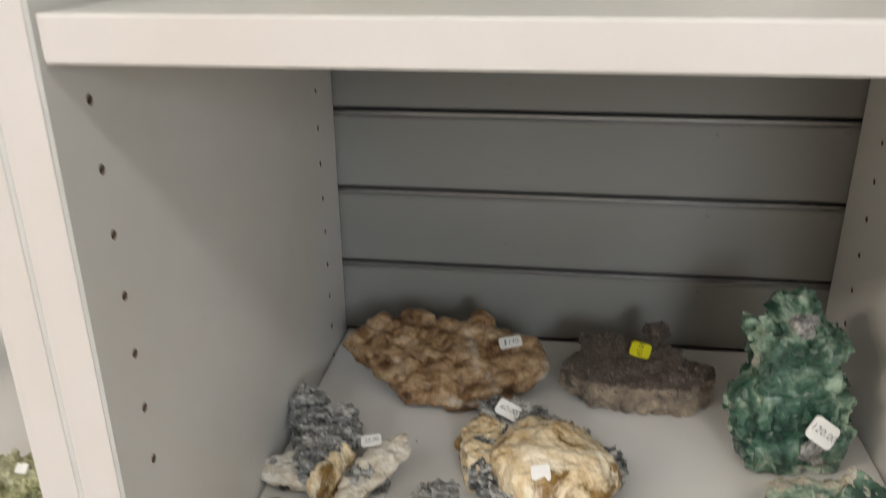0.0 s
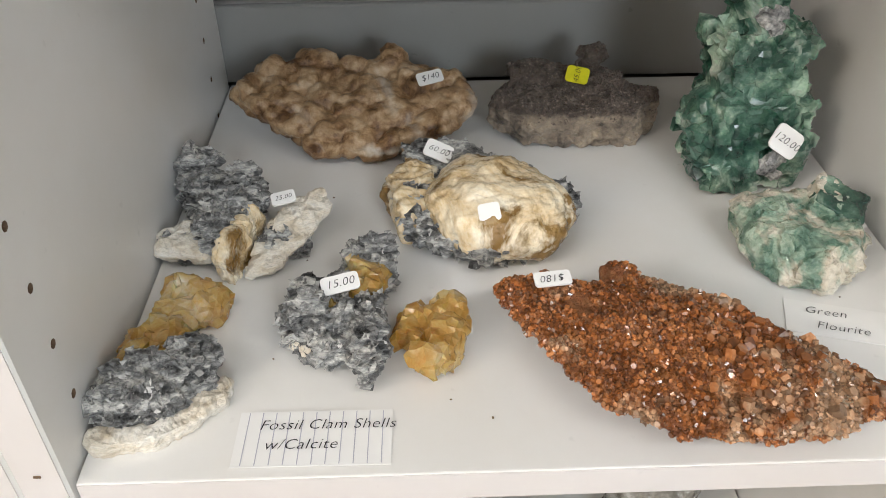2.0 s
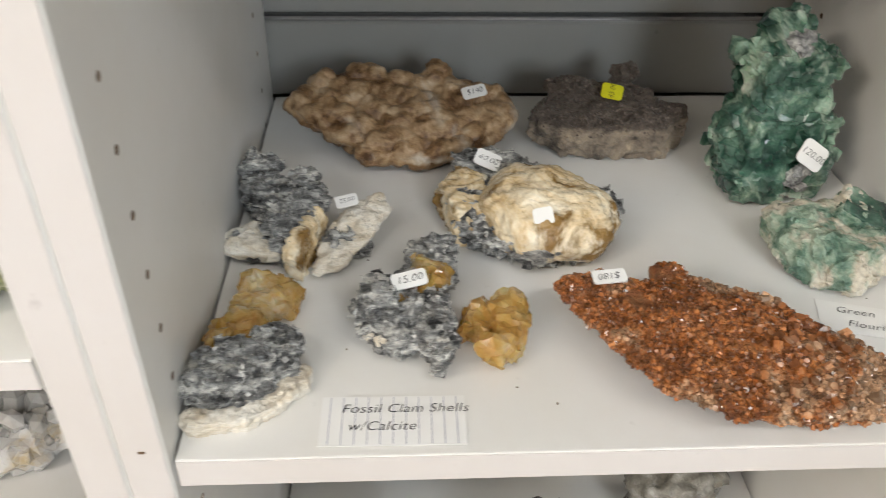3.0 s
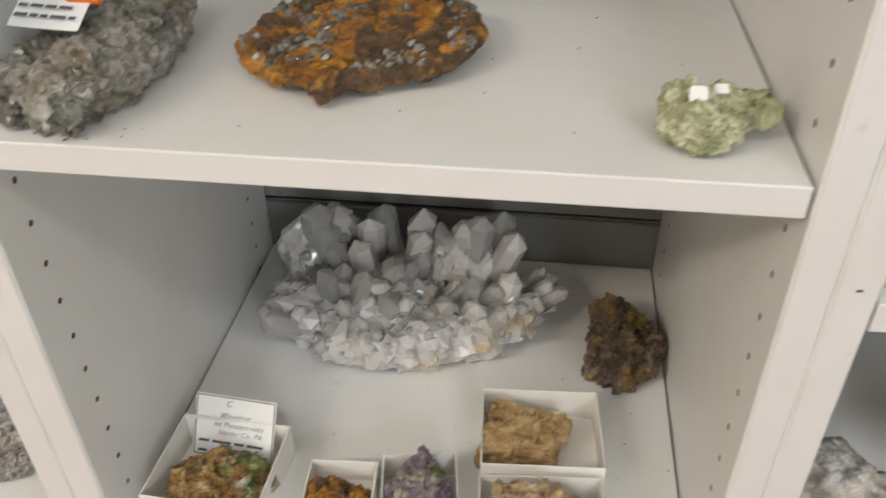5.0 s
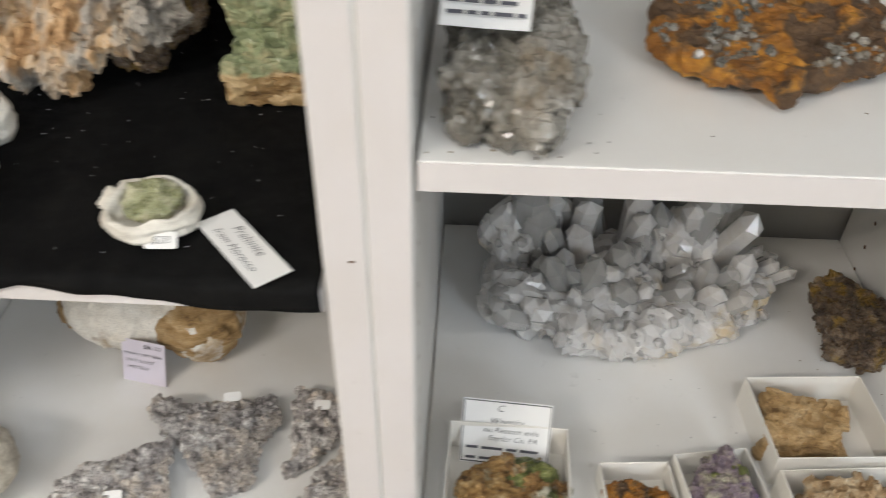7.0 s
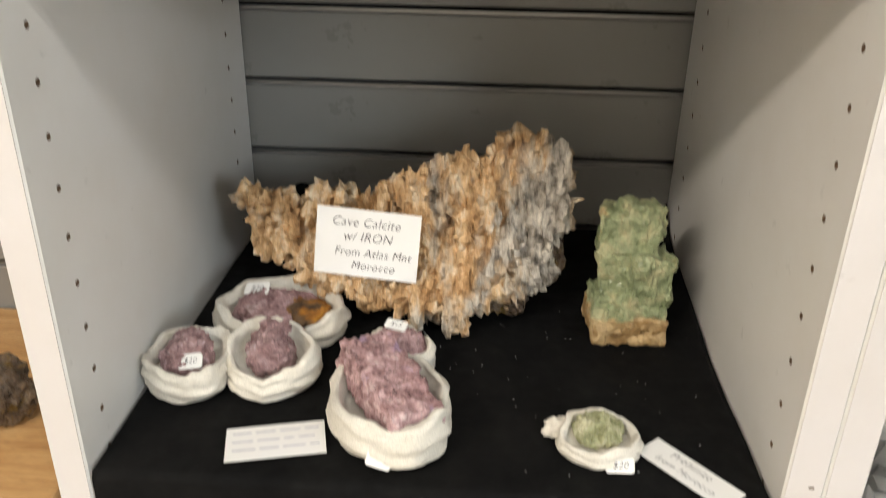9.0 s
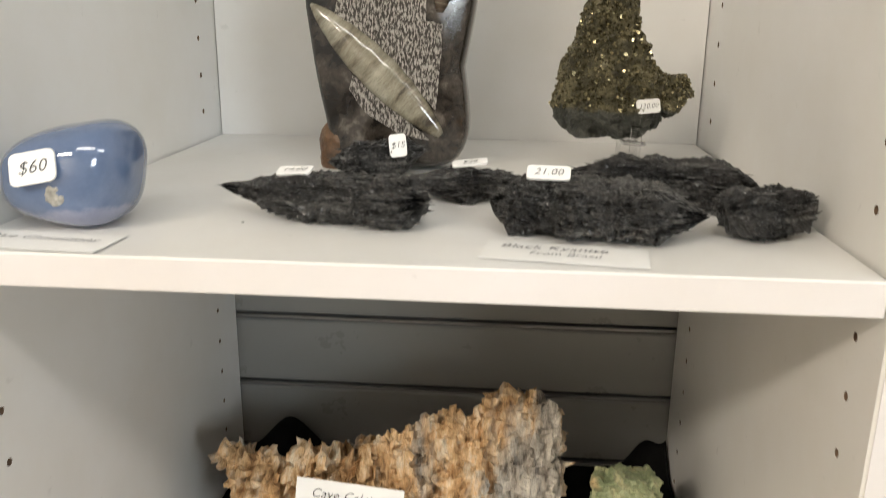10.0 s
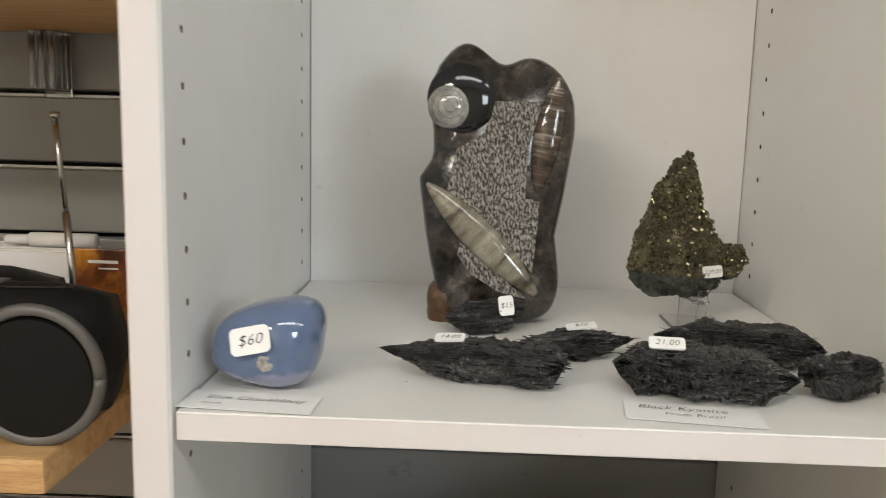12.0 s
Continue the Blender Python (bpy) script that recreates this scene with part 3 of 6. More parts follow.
def relief(me, layers, seed, floor=True):
    """Moves the skin along its normals: n fractal noise, r ridges, v rounded bubbles, c angular blocks, t thin terraces. Each: kind, feature size in metres, amount."""
    count = len(me.vertices)
    co = np.empty(count * 3)
    me.vertices.foreach_get("co", co)
    co = co.reshape(-1, 3)
    off = Vector((seed * 3.17, seed * 1.31, seed * 7.7))
    for layer in layers:
        kind, size, amount = layer[:3]
        stretch = layer[3] if len(layer) > 3 else (1, 1, 1)
        me.update()
        nor = np.array([tuple(n.vector) for n in me.vertex_normals])
        amounts = np.empty(count)
        sx, sy, sz = (k / size for k in stretch)
        for i, (x, y, z) in enumerate(co):
            q = Vector((x * sx, y * sy, z * sz)) + off
            if kind == "n":
                amounts[i] = noise.fractal(q, 0.8, 2.1, 4)
            elif kind == "r":
                amounts[i] = 0.5 - 2 * abs(noise.noise(q)) - 0.6 * abs(noise.noise(q * 2.3))
            elif kind == "v":
                d = noise.voronoi(q)[0][0]
                amounts[i] = math.sqrt(max(0.0, 1 - 1.3 * d * d)) - 0.6
            elif kind == "t":
                f = noise.fractal(q, 0.9, 2.0, 3) * 5
                amounts[i] = (math.floor(f) + min(1.0, (f - math.floor(f)) * 5)) / 5
            else:
                d = noise.voronoi(q, distance_metric="CHEBYCHEV")[1][0]
                amounts[i] = noise.cell(d * 7.3)
        co = co + nor * amounts[:, None] * amount
        me.vertices.foreach_set("co", co.ravel())
    if floor:
        low = np.percentile(co[:, 2], 0.6)
        co[:, 2] = np.maximum(co[:, 2] - low, 0.0)
        me.vertices.foreach_set("co", co.ravel())
    me.update()
    return me


def surface(me, count, seed, keep=None):
    """Random points of the skin with their normals."""
    rng = np.random.RandomState(seed)
    tri = me.loop_triangles
    me.calc_loop_triangles()
    k = len(tri)
    areas = np.empty(k)
    tri.foreach_get("area", areas)
    idx = np.empty(k * 3, int)
    tri.foreach_get("vertices", idx)
    idx = idx.reshape(-1, 3)
    co = np.empty(len(me.vertices) * 3)
    me.vertices.foreach_get("co", co)
    co = co.reshape(-1, 3)
    pick = rng.choice(k, count * 3, p=areas / areas.sum())
    u, w = rng.rand(2, count * 3)
    flip = u + w > 1
    u[flip], w[flip] = 1 - u[flip], 1 - w[flip]
    a, b2, c = co[idx[pick, 0]], co[idx[pick, 1]], co[idx[pick, 2]]
    pts = a + u[:, None] * (b2 - a) + w[:, None] * (c - a)
    nor = np.cross(b2 - a, c - a)
    nor /= np.linalg.norm(nor, axis=1)[:, None] + 1e-12
    good = [i for i in range(len(pts)) if keep is None or keep(pts[i], nor[i])]
    return pts[good][:count], nor[good][:count]


def prism(sides, tip, base=0.0):
    """A crystal of unit length along z: sides, and the share of its length that is the pointed end."""
    ring = lambda r, z: [(r * math.cos(2 * math.pi * k / sides), r * math.sin(2 * math.pi * k / sides), z) for k in range(sides)]  # noqa: E731
    verts = ring(1, base) + ring(1, 1 - tip)
    faces = [tuple(range(sides))[::-1]] + [(k, (k + 1) % sides, sides + (k + 1) % sides, sides + k) for k in range(sides)]
    if tip > 0.01:
        verts.append((0.15, 0.1, 1))
        faces += [(sides + k, sides + (k + 1) % sides, 2 * sides) for k in range(sides)]
    else:
        faces.append(tuple(range(sides, 2 * sides)))
    return np.array(verts, float), faces


def crystals(name, me, count, seed, shape, width, length, material, parent, keep=None, lean=0.5, sink=0.3, label="", aspect=(0.8, 1.1)):
    """Many crystals grown out of a skin, as one mesh."""
    rng = np.random.RandomState(seed)
    pts, nor = surface(me, count, seed, keep)
    base, base_faces = prism(*shape)
    verts, faces, s = [], [], 0
    for q, n in zip(pts, nor):
        d = Vector(n + rng.normal(0, lean, 3) * 0.5).normalized()
        m = np.array(d.to_track_quat("Z", "Y").to_matrix() @ Matrix.Rotation(rng.rand() * 6.28, 3, "Z"))
        w = width[0] + (width[1] - width[0]) * rng.rand() ** 2.5
        ln = (length[0] + (length[1] - length[0]) * rng.rand()) * w
        shape_v = base * (w, w * rng.uniform(*aspect), ln) - (0, 0, ln * sink)
        verts.append(shape_v @ m.T + q)
        faces += [tuple(i + s for i in f) for f in base_faces]
        s += len(base)
    if not verts:
        return None
    ob = raw(name, np.concatenate(verts).tolist(), faces, material, parent, label)
    return tagged(ob, kind="stuff")


def faceted(me, share):
    """The skin broken down to a share of its faces, as flat chips of uneven size."""
    ob = new("tmp", me)
    mod = ob.modifiers.new("chips", "DECIMATE")
    mod.ratio = share
    out = bpy.data.meshes.new_from_object(ob.evaluated_get(bpy.context.evaluated_depsgraph_get()))
    bpy.data.objects.remove(ob)
    bpy.data.meshes.remove(me)
    return out


def rock(name, place, blobs, voxel, layers, seed, material, label, category="mineral", group="", body="stone", chips=0.0):
    """A specimen that rests on its support: an Empty at its base with the stone as a mesh."""
    t = thing(name, place, label, category, group)
    me = relief(blob_mesh(blobs, voxel), layers, seed)
    if chips:
        me = faceted(me, chips)
    ob = mesh_part(body, me, material, t, smooth=not chips)
    return t, ob, me


def text_mesh(string, size, shear=0.25):
    cu = bpy.data.curves.new("writing", "FONT")
    cu.body, cu.size, cu.shear, cu.align_x, cu.align_y = string, size, shear, "CENTER", "CENTER"
    cu.space_character, cu.resolution_u, cu.offset = 1.05, 3, -0.011 * size
    ob = new("tmp", cu)
    me = bpy.data.meshes.new_from_object(ob.evaluated_get(bpy.context.evaluated_depsgraph_get()))
    bpy.data.objects.remove(ob)
    return me


def writing(parent, string, size, x, y, z=0.0004, turn=0.0, material=None, shear=0.25):
    ob = mesh_part("writing", text_mesh(string, size, shear), material or INK, parent)
    ob.matrix_basis = pose(x, y, z, 0, 0, turn)
    return ob


def sheet_mesh(w, h, corner=0.0, curl=0.0, thick=0.0003, seed=1):
    """A piece of paper in x and y with rounded or square corners and a slight curl."""
    bm = bmesh.new()
    if corner:
        ring = []
        for cx, cy, a0 in ((1, 1, 0), (-1, 1, 90), (-1, -1, 180), (1, -1, 270)):
            for k in range(4):
                a = radians(a0 + 30 * k)
                ring.append(bm.verts.new((cx * (w / 2 - corner) + corner * math.cos(a), cy * (h / 2 - corner) + corner * math.sin(a), 0)))
        bm.faces.new(ring)
    else:
        bmesh.ops.create_grid(bm, x_segments=12, y_segments=6, size=0.5, matrix=Matrix.Diagonal((w, h, 1, 1)))
        for q in bm.verts:
            q.co.z = curl * (2 * q.co.x / w) ** 2 * (0.6 + 0.4 * q.co.y / h) + 0.15 * curl * noise.noise(q.co * 60)
    ext = bmesh.ops.extrude_face_region(bm, geom=bm.faces[:])
    bmesh.ops.translate(bm, vec=(0, 0, -thick), verts=[g for g in ext["geom"] if isinstance(g, bmesh.types.BMVert)])
    bmesh.ops.recalc_face_normals(bm, faces=bm.faces[:])
    return bm


def card(label, m, w, h, lines, material=None, ruled=0, curl=0.0, ink=None, category="label card"):
    t = thing("label_card", m, label, category, "handwritten label cards")
    sheet = part("paper", sheet_mesh(w, h, curl=curl), material or PAPER, t)
    for k in range(ruled):
        x = -w / 2 + w * (k + 0.7) / (ruled + 0.4)
        part("ruled_line", box(x - 0.00022, x + 0.00022, -h / 2 + 0.0008, h / 2 - 0.0008, 0.0001, 0.00025), RULE, sheet)
    for string, size, x, y in lines:
        writing(sheet, string, size, x, y, 0.0006 + abs(curl) * 0.5, material=ink)
    return t


def bars(parent, w, rows, y0, dy, height, z=0.0005, seed=3, material=None):
    """Writing too small to read, as plain bars."""
    rng = random.Random(seed)
    for k in range(rows):
        x = -w / 2 * 0.86
        while x < w * 0.36:
            ln = rng.uniform(0.1, 0.24) * w
            part("writing_bar", box(x, min(x + ln, w * 0.44), y0 - k * dy - height / 2, y0 - k * dy + height / 2, z - 0.0002, z), material or PENCIL, parent)
            x += ln + 0.04 * w


def sticker(parent, stone, at, out, w, h, string, size, turn=0.0, material=None, up=(0, 0.5, 1), lift=0.003):
    """A price sticker stuck to the stone where a line from outside meets it."""
    bpy.context.view_layer.update()
    inv = stone.matrix_world.inverted()
    out = Vector(out).normalized()
    start = inv @ (Vector(at) + out * 0.15)
    ok, hit, nrm, _ = stone.ray_cast(start, inv.to_3x3() @ -out)
    spot = stone.matrix_world @ hit if ok else Vector(at)
    z = (out + (nrm * 0.25 if ok else out)).normalized()
    x = Vector(up).cross(z).normalized()
    m = Matrix((x, z.cross(x), z)).transposed().to_4x4()
    ob = part("price_sticker", sheet_mesh(w, h, corner=min(w, h) * 0.2, thick=0.0012), material or PAPER, parent)
    ob.matrix_basis = parent.matrix_world.inverted() @ Matrix.Translation(spot + z * lift) @ m @ pose(0, 0, 0, 0, 0, turn)
    if string:
        writing(ob, string, size, 0, 0, 0.0003)
    return ob


def extra(t, name, blobs, layers, seed, material, label, voxel=0.0012, chips=0.0):
    """A further piece of a specimen, grown onto its stone."""
    me = relief(blob_mesh(blobs, voxel), layers, seed, False)
    return mesh_part(name, faceted(me, chips) if chips else me, material, t, label, not chips)


# ---- bay C, the shelf of fossil shells and crystals ----
ZC = 1.0
up_front = (0, -0.55, 0.8)

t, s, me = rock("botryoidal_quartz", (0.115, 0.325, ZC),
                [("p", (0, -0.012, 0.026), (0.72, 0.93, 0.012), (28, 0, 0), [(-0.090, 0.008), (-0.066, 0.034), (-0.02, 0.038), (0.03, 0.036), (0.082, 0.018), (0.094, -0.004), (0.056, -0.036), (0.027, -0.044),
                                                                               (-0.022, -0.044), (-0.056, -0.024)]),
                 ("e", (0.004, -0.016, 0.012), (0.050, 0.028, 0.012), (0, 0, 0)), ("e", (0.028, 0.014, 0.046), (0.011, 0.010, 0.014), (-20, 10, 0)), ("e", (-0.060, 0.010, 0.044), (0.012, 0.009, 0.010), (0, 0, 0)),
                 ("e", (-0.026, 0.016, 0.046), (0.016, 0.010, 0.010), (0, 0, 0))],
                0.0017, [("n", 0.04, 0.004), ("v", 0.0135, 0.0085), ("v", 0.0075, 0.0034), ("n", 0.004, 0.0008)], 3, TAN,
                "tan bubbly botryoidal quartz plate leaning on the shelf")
sticker(t, s, (0.172, 0.318, 1.045), up_front, 0.020, 0.010, "$140", 0.0065, 14)

t, s, me = rock("grey_druse", (0.281, 0.323, ZC),
                [("p", (0, 0, 0.019), (0.96, 0.93, 0.016), (13, 2, 0), [(-0.066, -0.018), (-0.048, 0.014), (-0.025, 0.026), (0.015, 0.030), (0.040, 0.010), (0.053, 0.002), (0.061, -0.016), (0.040, -0.037), (-0.036, -0.036)]),
                 ("e", (0.016, 0.022, 0.046), (0.012, 0.010, 0.008), (0, 0, 0)), ("e", (-0.030, 0.012, 0.038), (0.02, 0.014, 0.007), (0, 0, 0)), ("e", (0.050, -0.006, 0.022), (0.014, 0.014, 0.012), (0, 0, 0))],
                0.0016, [("n", 0.03, 0.004), ("n", 0.012, 0.0025), ("r", 0.010, 0.0016), ("n", 0.004, 0.0010)], 8, DRUSE,
                "grey-brown quartz druse on pale layered matrix", chips=0.4)
crystals("druse_crystals", me, 2600, 5, (6, 0.6), (0.0004, 0.0011), (1.0, 1.8), DRUSE_SPARK, t, lambda q, n: n[2] > 0.4 and q[2] > 0.022)
sticker(t, s, (0.283, 0.322, 1.041), up_front, 0.014, 0.017, "45.00", 0.0062, 75, YELLOW, lift=0.010)

t, s, me = rock("green_fluorite", (0.386, 0.252, ZC),
                [("b", (0.002, 0.0, 0.030), (0.033, 0.026, 0.031), (0, 4, 6)), ("b", (-0.002, 0.004, 0.072), (0.026, 0.021, 0.032), (-6, -3, 14)),
                 ("e", (-0.004, 0.008, 0.106), (0.021, 0.016, 0.025), (0, 0, 0)), ("e", (-0.030, -0.004, 0.036), (0.013, 0.018, 0.026), (0, 0, 0)),
                 ("e", (0.026, -0.010, 0.028), (0.015, 0.020, 0.028), (0, 0, 0)), ("b", (0.010, 0.0, 0.088), (0.014, 0.016, 0.022), (15, 25, 10)), ("b", (-0.016, 0.0, 0.090), (0.013, 0.014, 0.015), (10, -30, 25))],
                0.0017, [("n", 0.05, 0.003), ("c", 0.016, 0.0038), ("c", 0.008, 0.0020), ("n", 0.006, 0.0008)], 12, FLUOR,
                "tall dark green fluorite cluster standing against the side", chips=0.22)
crystals("fluorite_cubes", me, 34, 7, (4, 0.0), (0.004, 0.0085), (0.5, 0.8), FLUOR, t, lambda q, n: q[2] > 0.01, 0.5, 0.72, "glassy green cubic crystals")
for c, r, sd in (((-0.001, -0.005, 0.114), (0.010, 0.009, 0.011), 14), ((0.016, -0.027, 0.024), (0.012, 0.005, 0.010), 15)):
    extra(t, "druzy_patch", [("e", c, r, (0, 0, 20))], [("c", 0.006, 0.003), ("n", 0.004, 0.0014)], sd, DRUZY, "silver-grey sparkling druzy patch", 0.0013, 0.4)
sticker(t, s, (0.400, 0.222, 1.044), (0.05, -0.8, 0.5), 0.021, 0.018, "120.00", 0.0072, -33, lift=0.013)

t, s, me = rock("pale_green_fluorite", (0.392, 0.145, ZC),
                [("p", (0, 0, 0.016), (0.9, 0.72, 0.014), (4, 4, 0), [(-0.034, 0.036), (-0.010, 0.047), (0.025, 0.042), (0.042, 0.022), (0.041, 0.000), (0.026, -0.025), (0.002, -0.036), (-0.017, -0.027), (-0.036, 0.002)]),
                 ("b", (0.024, 0.022, 0.024), (0.016, 0.014, 0.010), (12, 22, -25)), ("e", (-0.016, 0.016, 0.018), (0.018, 0.020, 0.014), (0, 0, 0))],
                0.0014, [("n", 0.025, 0.004), ("c", 0.009, 0.0016), ("n", 0.005, 0.0010)], 15, FLUOR_PALE, "small pale green fluorite with cream matrix", chips=0.2)
mesh_part("dark_face", relief(blob_mesh([("b", (0.026, 0.022, 0.029), (0.016, 0.013, 0.008), (14, 20, -25))], 0.0012), [("c", 0.012, 0.0012)], 4, False), FLUOR, t, "dark green glassy crystal face", True)
sticker(t, s, (0.432, 0.158, 1.03), (0.5, 0.1, 0.8), 0.016, 0.012, "", 0.005, 0)

CRUST = [("n", 0.016, 0.0040), ("c", 0.008, 0.0030, (1, 1, 2.5)), ("r", 0.006, 0.0018), ("c", 0.0035, 0.0014)]
VALVE = [("n", 0.02, 0.0020), ("t", 0.014, 0.0026), ("n", 0.004, 0.0008)]
CALC = [("n", 0.02, 0.0025), ("c", 0.011, 0.0034), ("c", 0.005, 0.0012)]


def flakes(t, me, count, seed, size=(0.0007, 0.0030)):
    """Thin broken plates of shell standing out of the crust."""
    crystals("shell_flakes", me, count, seed, (4, 0.0), size, (0.10, 0.3), FLAKE, t, lambda q, n: n[2] > -0.5, 2.4, 0.2, aspect=(0.25, 0.9))


# clam with open valves
t, s, me = rock("fossil_clam", (0.050, 0.186, ZC),
                [("p", (0, 0, 0.017), (0.85, 0.80, 0.014), (0, 0, 0), [(-0.050, 0.054), (-0.038, 0.062), (-0.017, 0.043), (0.007, 0.045), (0.015, 0.020), (0.012, -0.008), (-0.002, -0.040), (-0.020, -0.028), (-0.024, -0.004), (-0.044, 0.028)]),
                 ("e", (-0.034, 0.046, 0.028), (0.015, 0.014, 0.011), (0, 0, 0)), ("e", (0.030, -0.016, 0.010), (0.018, 0.012, 0.009), (0, 0, 40)), ("e", (-0.034, -0.020, 0.008), (0.016, 0.010, 0.007), (0, 0, -15))],
                0.0013, CRUST, 21, GREY_CRUST, "grey crusted fossil clam with white open valves", "fossil", "fossil clams", "crust", 0.45)
flakes(t, me, 700, 31)
extra(t, "shell", [("p", (0, 0, 0.016), (0.8, 0.75, 0.005), (6, -4, 0), [(-0.058, -0.010), (-0.030, 0.002), (-0.008, -0.010), (-0.012, -0.034), (-0.044, -0.030)])], VALVE, 4, SHELL, "white fossil shell half", chips=0.35)
extra(t, "shell", [("p", (0, 0, 0.018), (0.8, 0.5, 0.005), (14, -6, 0), [(0.009, -0.050), (0.012, -0.022), (0.028, 0.004), (0.052, 0.018), (0.060, 0.002), (0.044, -0.024), (0.024, -0.048)])], VALVE, 5, SHELL, "white fossil shell half", chips=0.35)
extra(t, "shell", [("p", (0, 0, 0.015), (0.8, 0.6, 0.014), (0, 6, 0), [(0.004, -0.054), (-0.010, -0.042), (-0.006, -0.016), (0.008, 0.008), (0.014, 0.002), (0.008, -0.026)])], VALVE, 6, CREAM, "cream shell ridge", chips=0.35)
sticker(t, s, (0.079, 0.186, 1.028), (0, -0.4, 0.9), 0.015, 0.009, "25.00", 0.0045, 15, lift=0.006)

t, s, me = rock("fossil_clam", (0.198, 0.192, ZC),
                [("p", (0, 0, 0.011), (0.80, 0.82, 0.011), (0, 0, 0), [(-0.055, 0.030), (-0.035, 0.064), (-0.011, 0.070), (0.016, 0.054), (0.039, 0.046), (0.055, 0.017), (0.062, -0.010), (0.053, -0.030), (0.027, -0.050), (0.0, -0.056), (-0.030, -0.039), (-0.048, -0.022)]),
                 ("e", (-0.014, 0.050, 0.018), (0.030, 0.014, 0.012), (0, 8, -10)), ("e", (0.056, 0.002, 0.016), (0.010, 0.014, 0.012), (0, 0, 0))],
                0.0015, CRUST, 23, GREY_CRUST, "large fossil clam with a glossy cream calcite valve", "fossil", "fossil clams", "crust", 0.45)
flakes(t, me, 700, 33)
sh = extra(t, "shell", [("e", (0.014, -0.004, 0.022), (0.047, 0.048, 0.024), (0, 3, -12)), ("e", (0.014, -0.026, 0.018), (0.040, 0.026, 0.015), (0, 0, -8))],
           [("n", 0.05, 0.004), ("t", 0.034, 0.0030), ("t", 0.012, 0.0016), ("n", 0.005, 0.0004)], 9, CREAM, "cream and brown glossy calcite shell", 0.0011)
extra(t, "shell", [("p", (0, 0, 0.020), (0.85, 0.72, 0.014), (0, -8, 0), [(-0.060, 0.030), (-0.040, 0.054), (-0.018, 0.036), (-0.026, -0.020), (-0.048, -0.022)])],
      [("n", 0.02, 0.003), ("t", 0.012, 0.0026, (0.6, 2, 2))], 10, CREAM, "tan layered calcite")
sticker(t, s, (0.176, 0.236, 1.030), (0, -0.5, 0.85), 0.019, 0.013, "60.00", 0.0062, -28, lift=0.004)
sticker(t, sh, (0.204, 0.158, 1.036), (0, -0.75, 0.6), 0.013, 0.011, "", 0.004, 10, lift=0.002)

t, s, me = rock("fossil_clam", (0.116, 0.092, ZC),
                [("p", (0, 0, 0.011), (0.88, 0.85, 0.010), (0, 0, 0), [(0.006, 0.064), (0.018, 0.064), (0.034, 0.047), (0.028, 0.033), (0.026, 0.004), (0.028, -0.031), (0.019, -0.050), (0.010, -0.030), (-0.004, -0.036), (-0.024, -0.016), (-0.030, 0.006), (-0.018, 0.034),
                                                                         (-0.008, 0.020), (0.002, 0.042)]),
                 ("e", (-0.016, 0.002, 0.018), (0.013, 0.020, 0.010), (0, 0, -10)), ("e", (0.022, 0.052, 0.020), (0.013, 0.010, 0.010), (0, 0, 0)), ("e", (0.016, -0.014, 0.018), (0.010, 0.022, 0.009), (0, 0, 8))],
                0.0012, CRUST, 27, GREY_CRUST, "flaky grey fossil clam with yellow calcite inside", "fossil", "fossil clams", "crust", 0.45)
flakes(t, me, 850, 35)
extra(t, "calcite", [("e", (0.012, 0.026, 0.019), (0.016, 0.016, 0.009), (0, 0, 0)), ("e", (0.0, 0.014, 0.014), (0.009, 0.012, 0.008), (0, 0, 0))], CALC, 3, AMBER, "yellow calcite crystals", chips=0.12)
extra(t, "shell", [("p", (0, 0, 0.016), (0.8, 0.7, 0.004), (12, 6, 0), [(-0.028, -0.008), (-0.020, -0.006), (0.0, -0.022), (-0.004, -0.030), (-0.022, -0.020)])], VALVE, 4, SHELL, "thin cream shell rim", 0.0009)
sticker(t, s, (0.119, 0.104, 1.028), (0, -0.5, 0.85), 0.021, 0.0105, "15.00", 0.0068, 14, lift=0.010)

t, s, me = rock("fossil_clam", (0.029, 0.068, ZC),
                [("p", (0, 0, 0.011), (0.92, 0.72, 0.010), (3, 2, 0), [(0.012, -0.006), (0.023, 0.000), (0.030, -0.016), (0.016, -0.032), (0.000, -0.042), (-0.018, -0.044), (-0.027, -0.036), (-0.025, -0.014), (-0.008, -0.003)]),
                 ("e", (0.018, -0.008, 0.016), (0.012, 0.013, 0.008), (0, 0, 0))],
                0.0012, CRUST, 29, GREY_CRUST, "grey fossil clam half with amber calcite and a cream rim", "fossil", "fossil clams", "crust", 0.45)
flakes(t, me, 520, 37)
extra(t, "shell", [("p", (0, 0, 0.004), (0.96, 0.90, 0.004), (0, 0, 0), [(0.036, -0.020), (0.035, -0.008), (0.029, -0.010), (0.012, -0.032), (-0.012, -0.044), (-0.030, -0.044), (-0.029, -0.049), (-0.019, -0.054), (0.005, -0.052), (0.024, -0.039)])],
      VALVE, 11, SHELL, "cream shell rim", 0.0011, 0.35)
extra(t, "calcite", [("p", (0, 0, 0.010), (0.9, 0.8, 0.008), (0, 0, 0), [(-0.016, 0.033), (-0.010, 0.052), (0.004, 0.061), (0.024, 0.053), (0.022, 0.036), (0.008, 0.024), (-0.004, 0.026)]),
      ("p", (0, 0, 0.017), (0.9, 0.6, 0.004), (0, 6, 0), [(-0.008, 0.052), (-0.010, 0.062), (0.004, 0.065), (0.018, 0.057), (0.006, 0.052)])], CALC, 13, AMBER, "translucent amber calcite", 0.0011, 0.10)
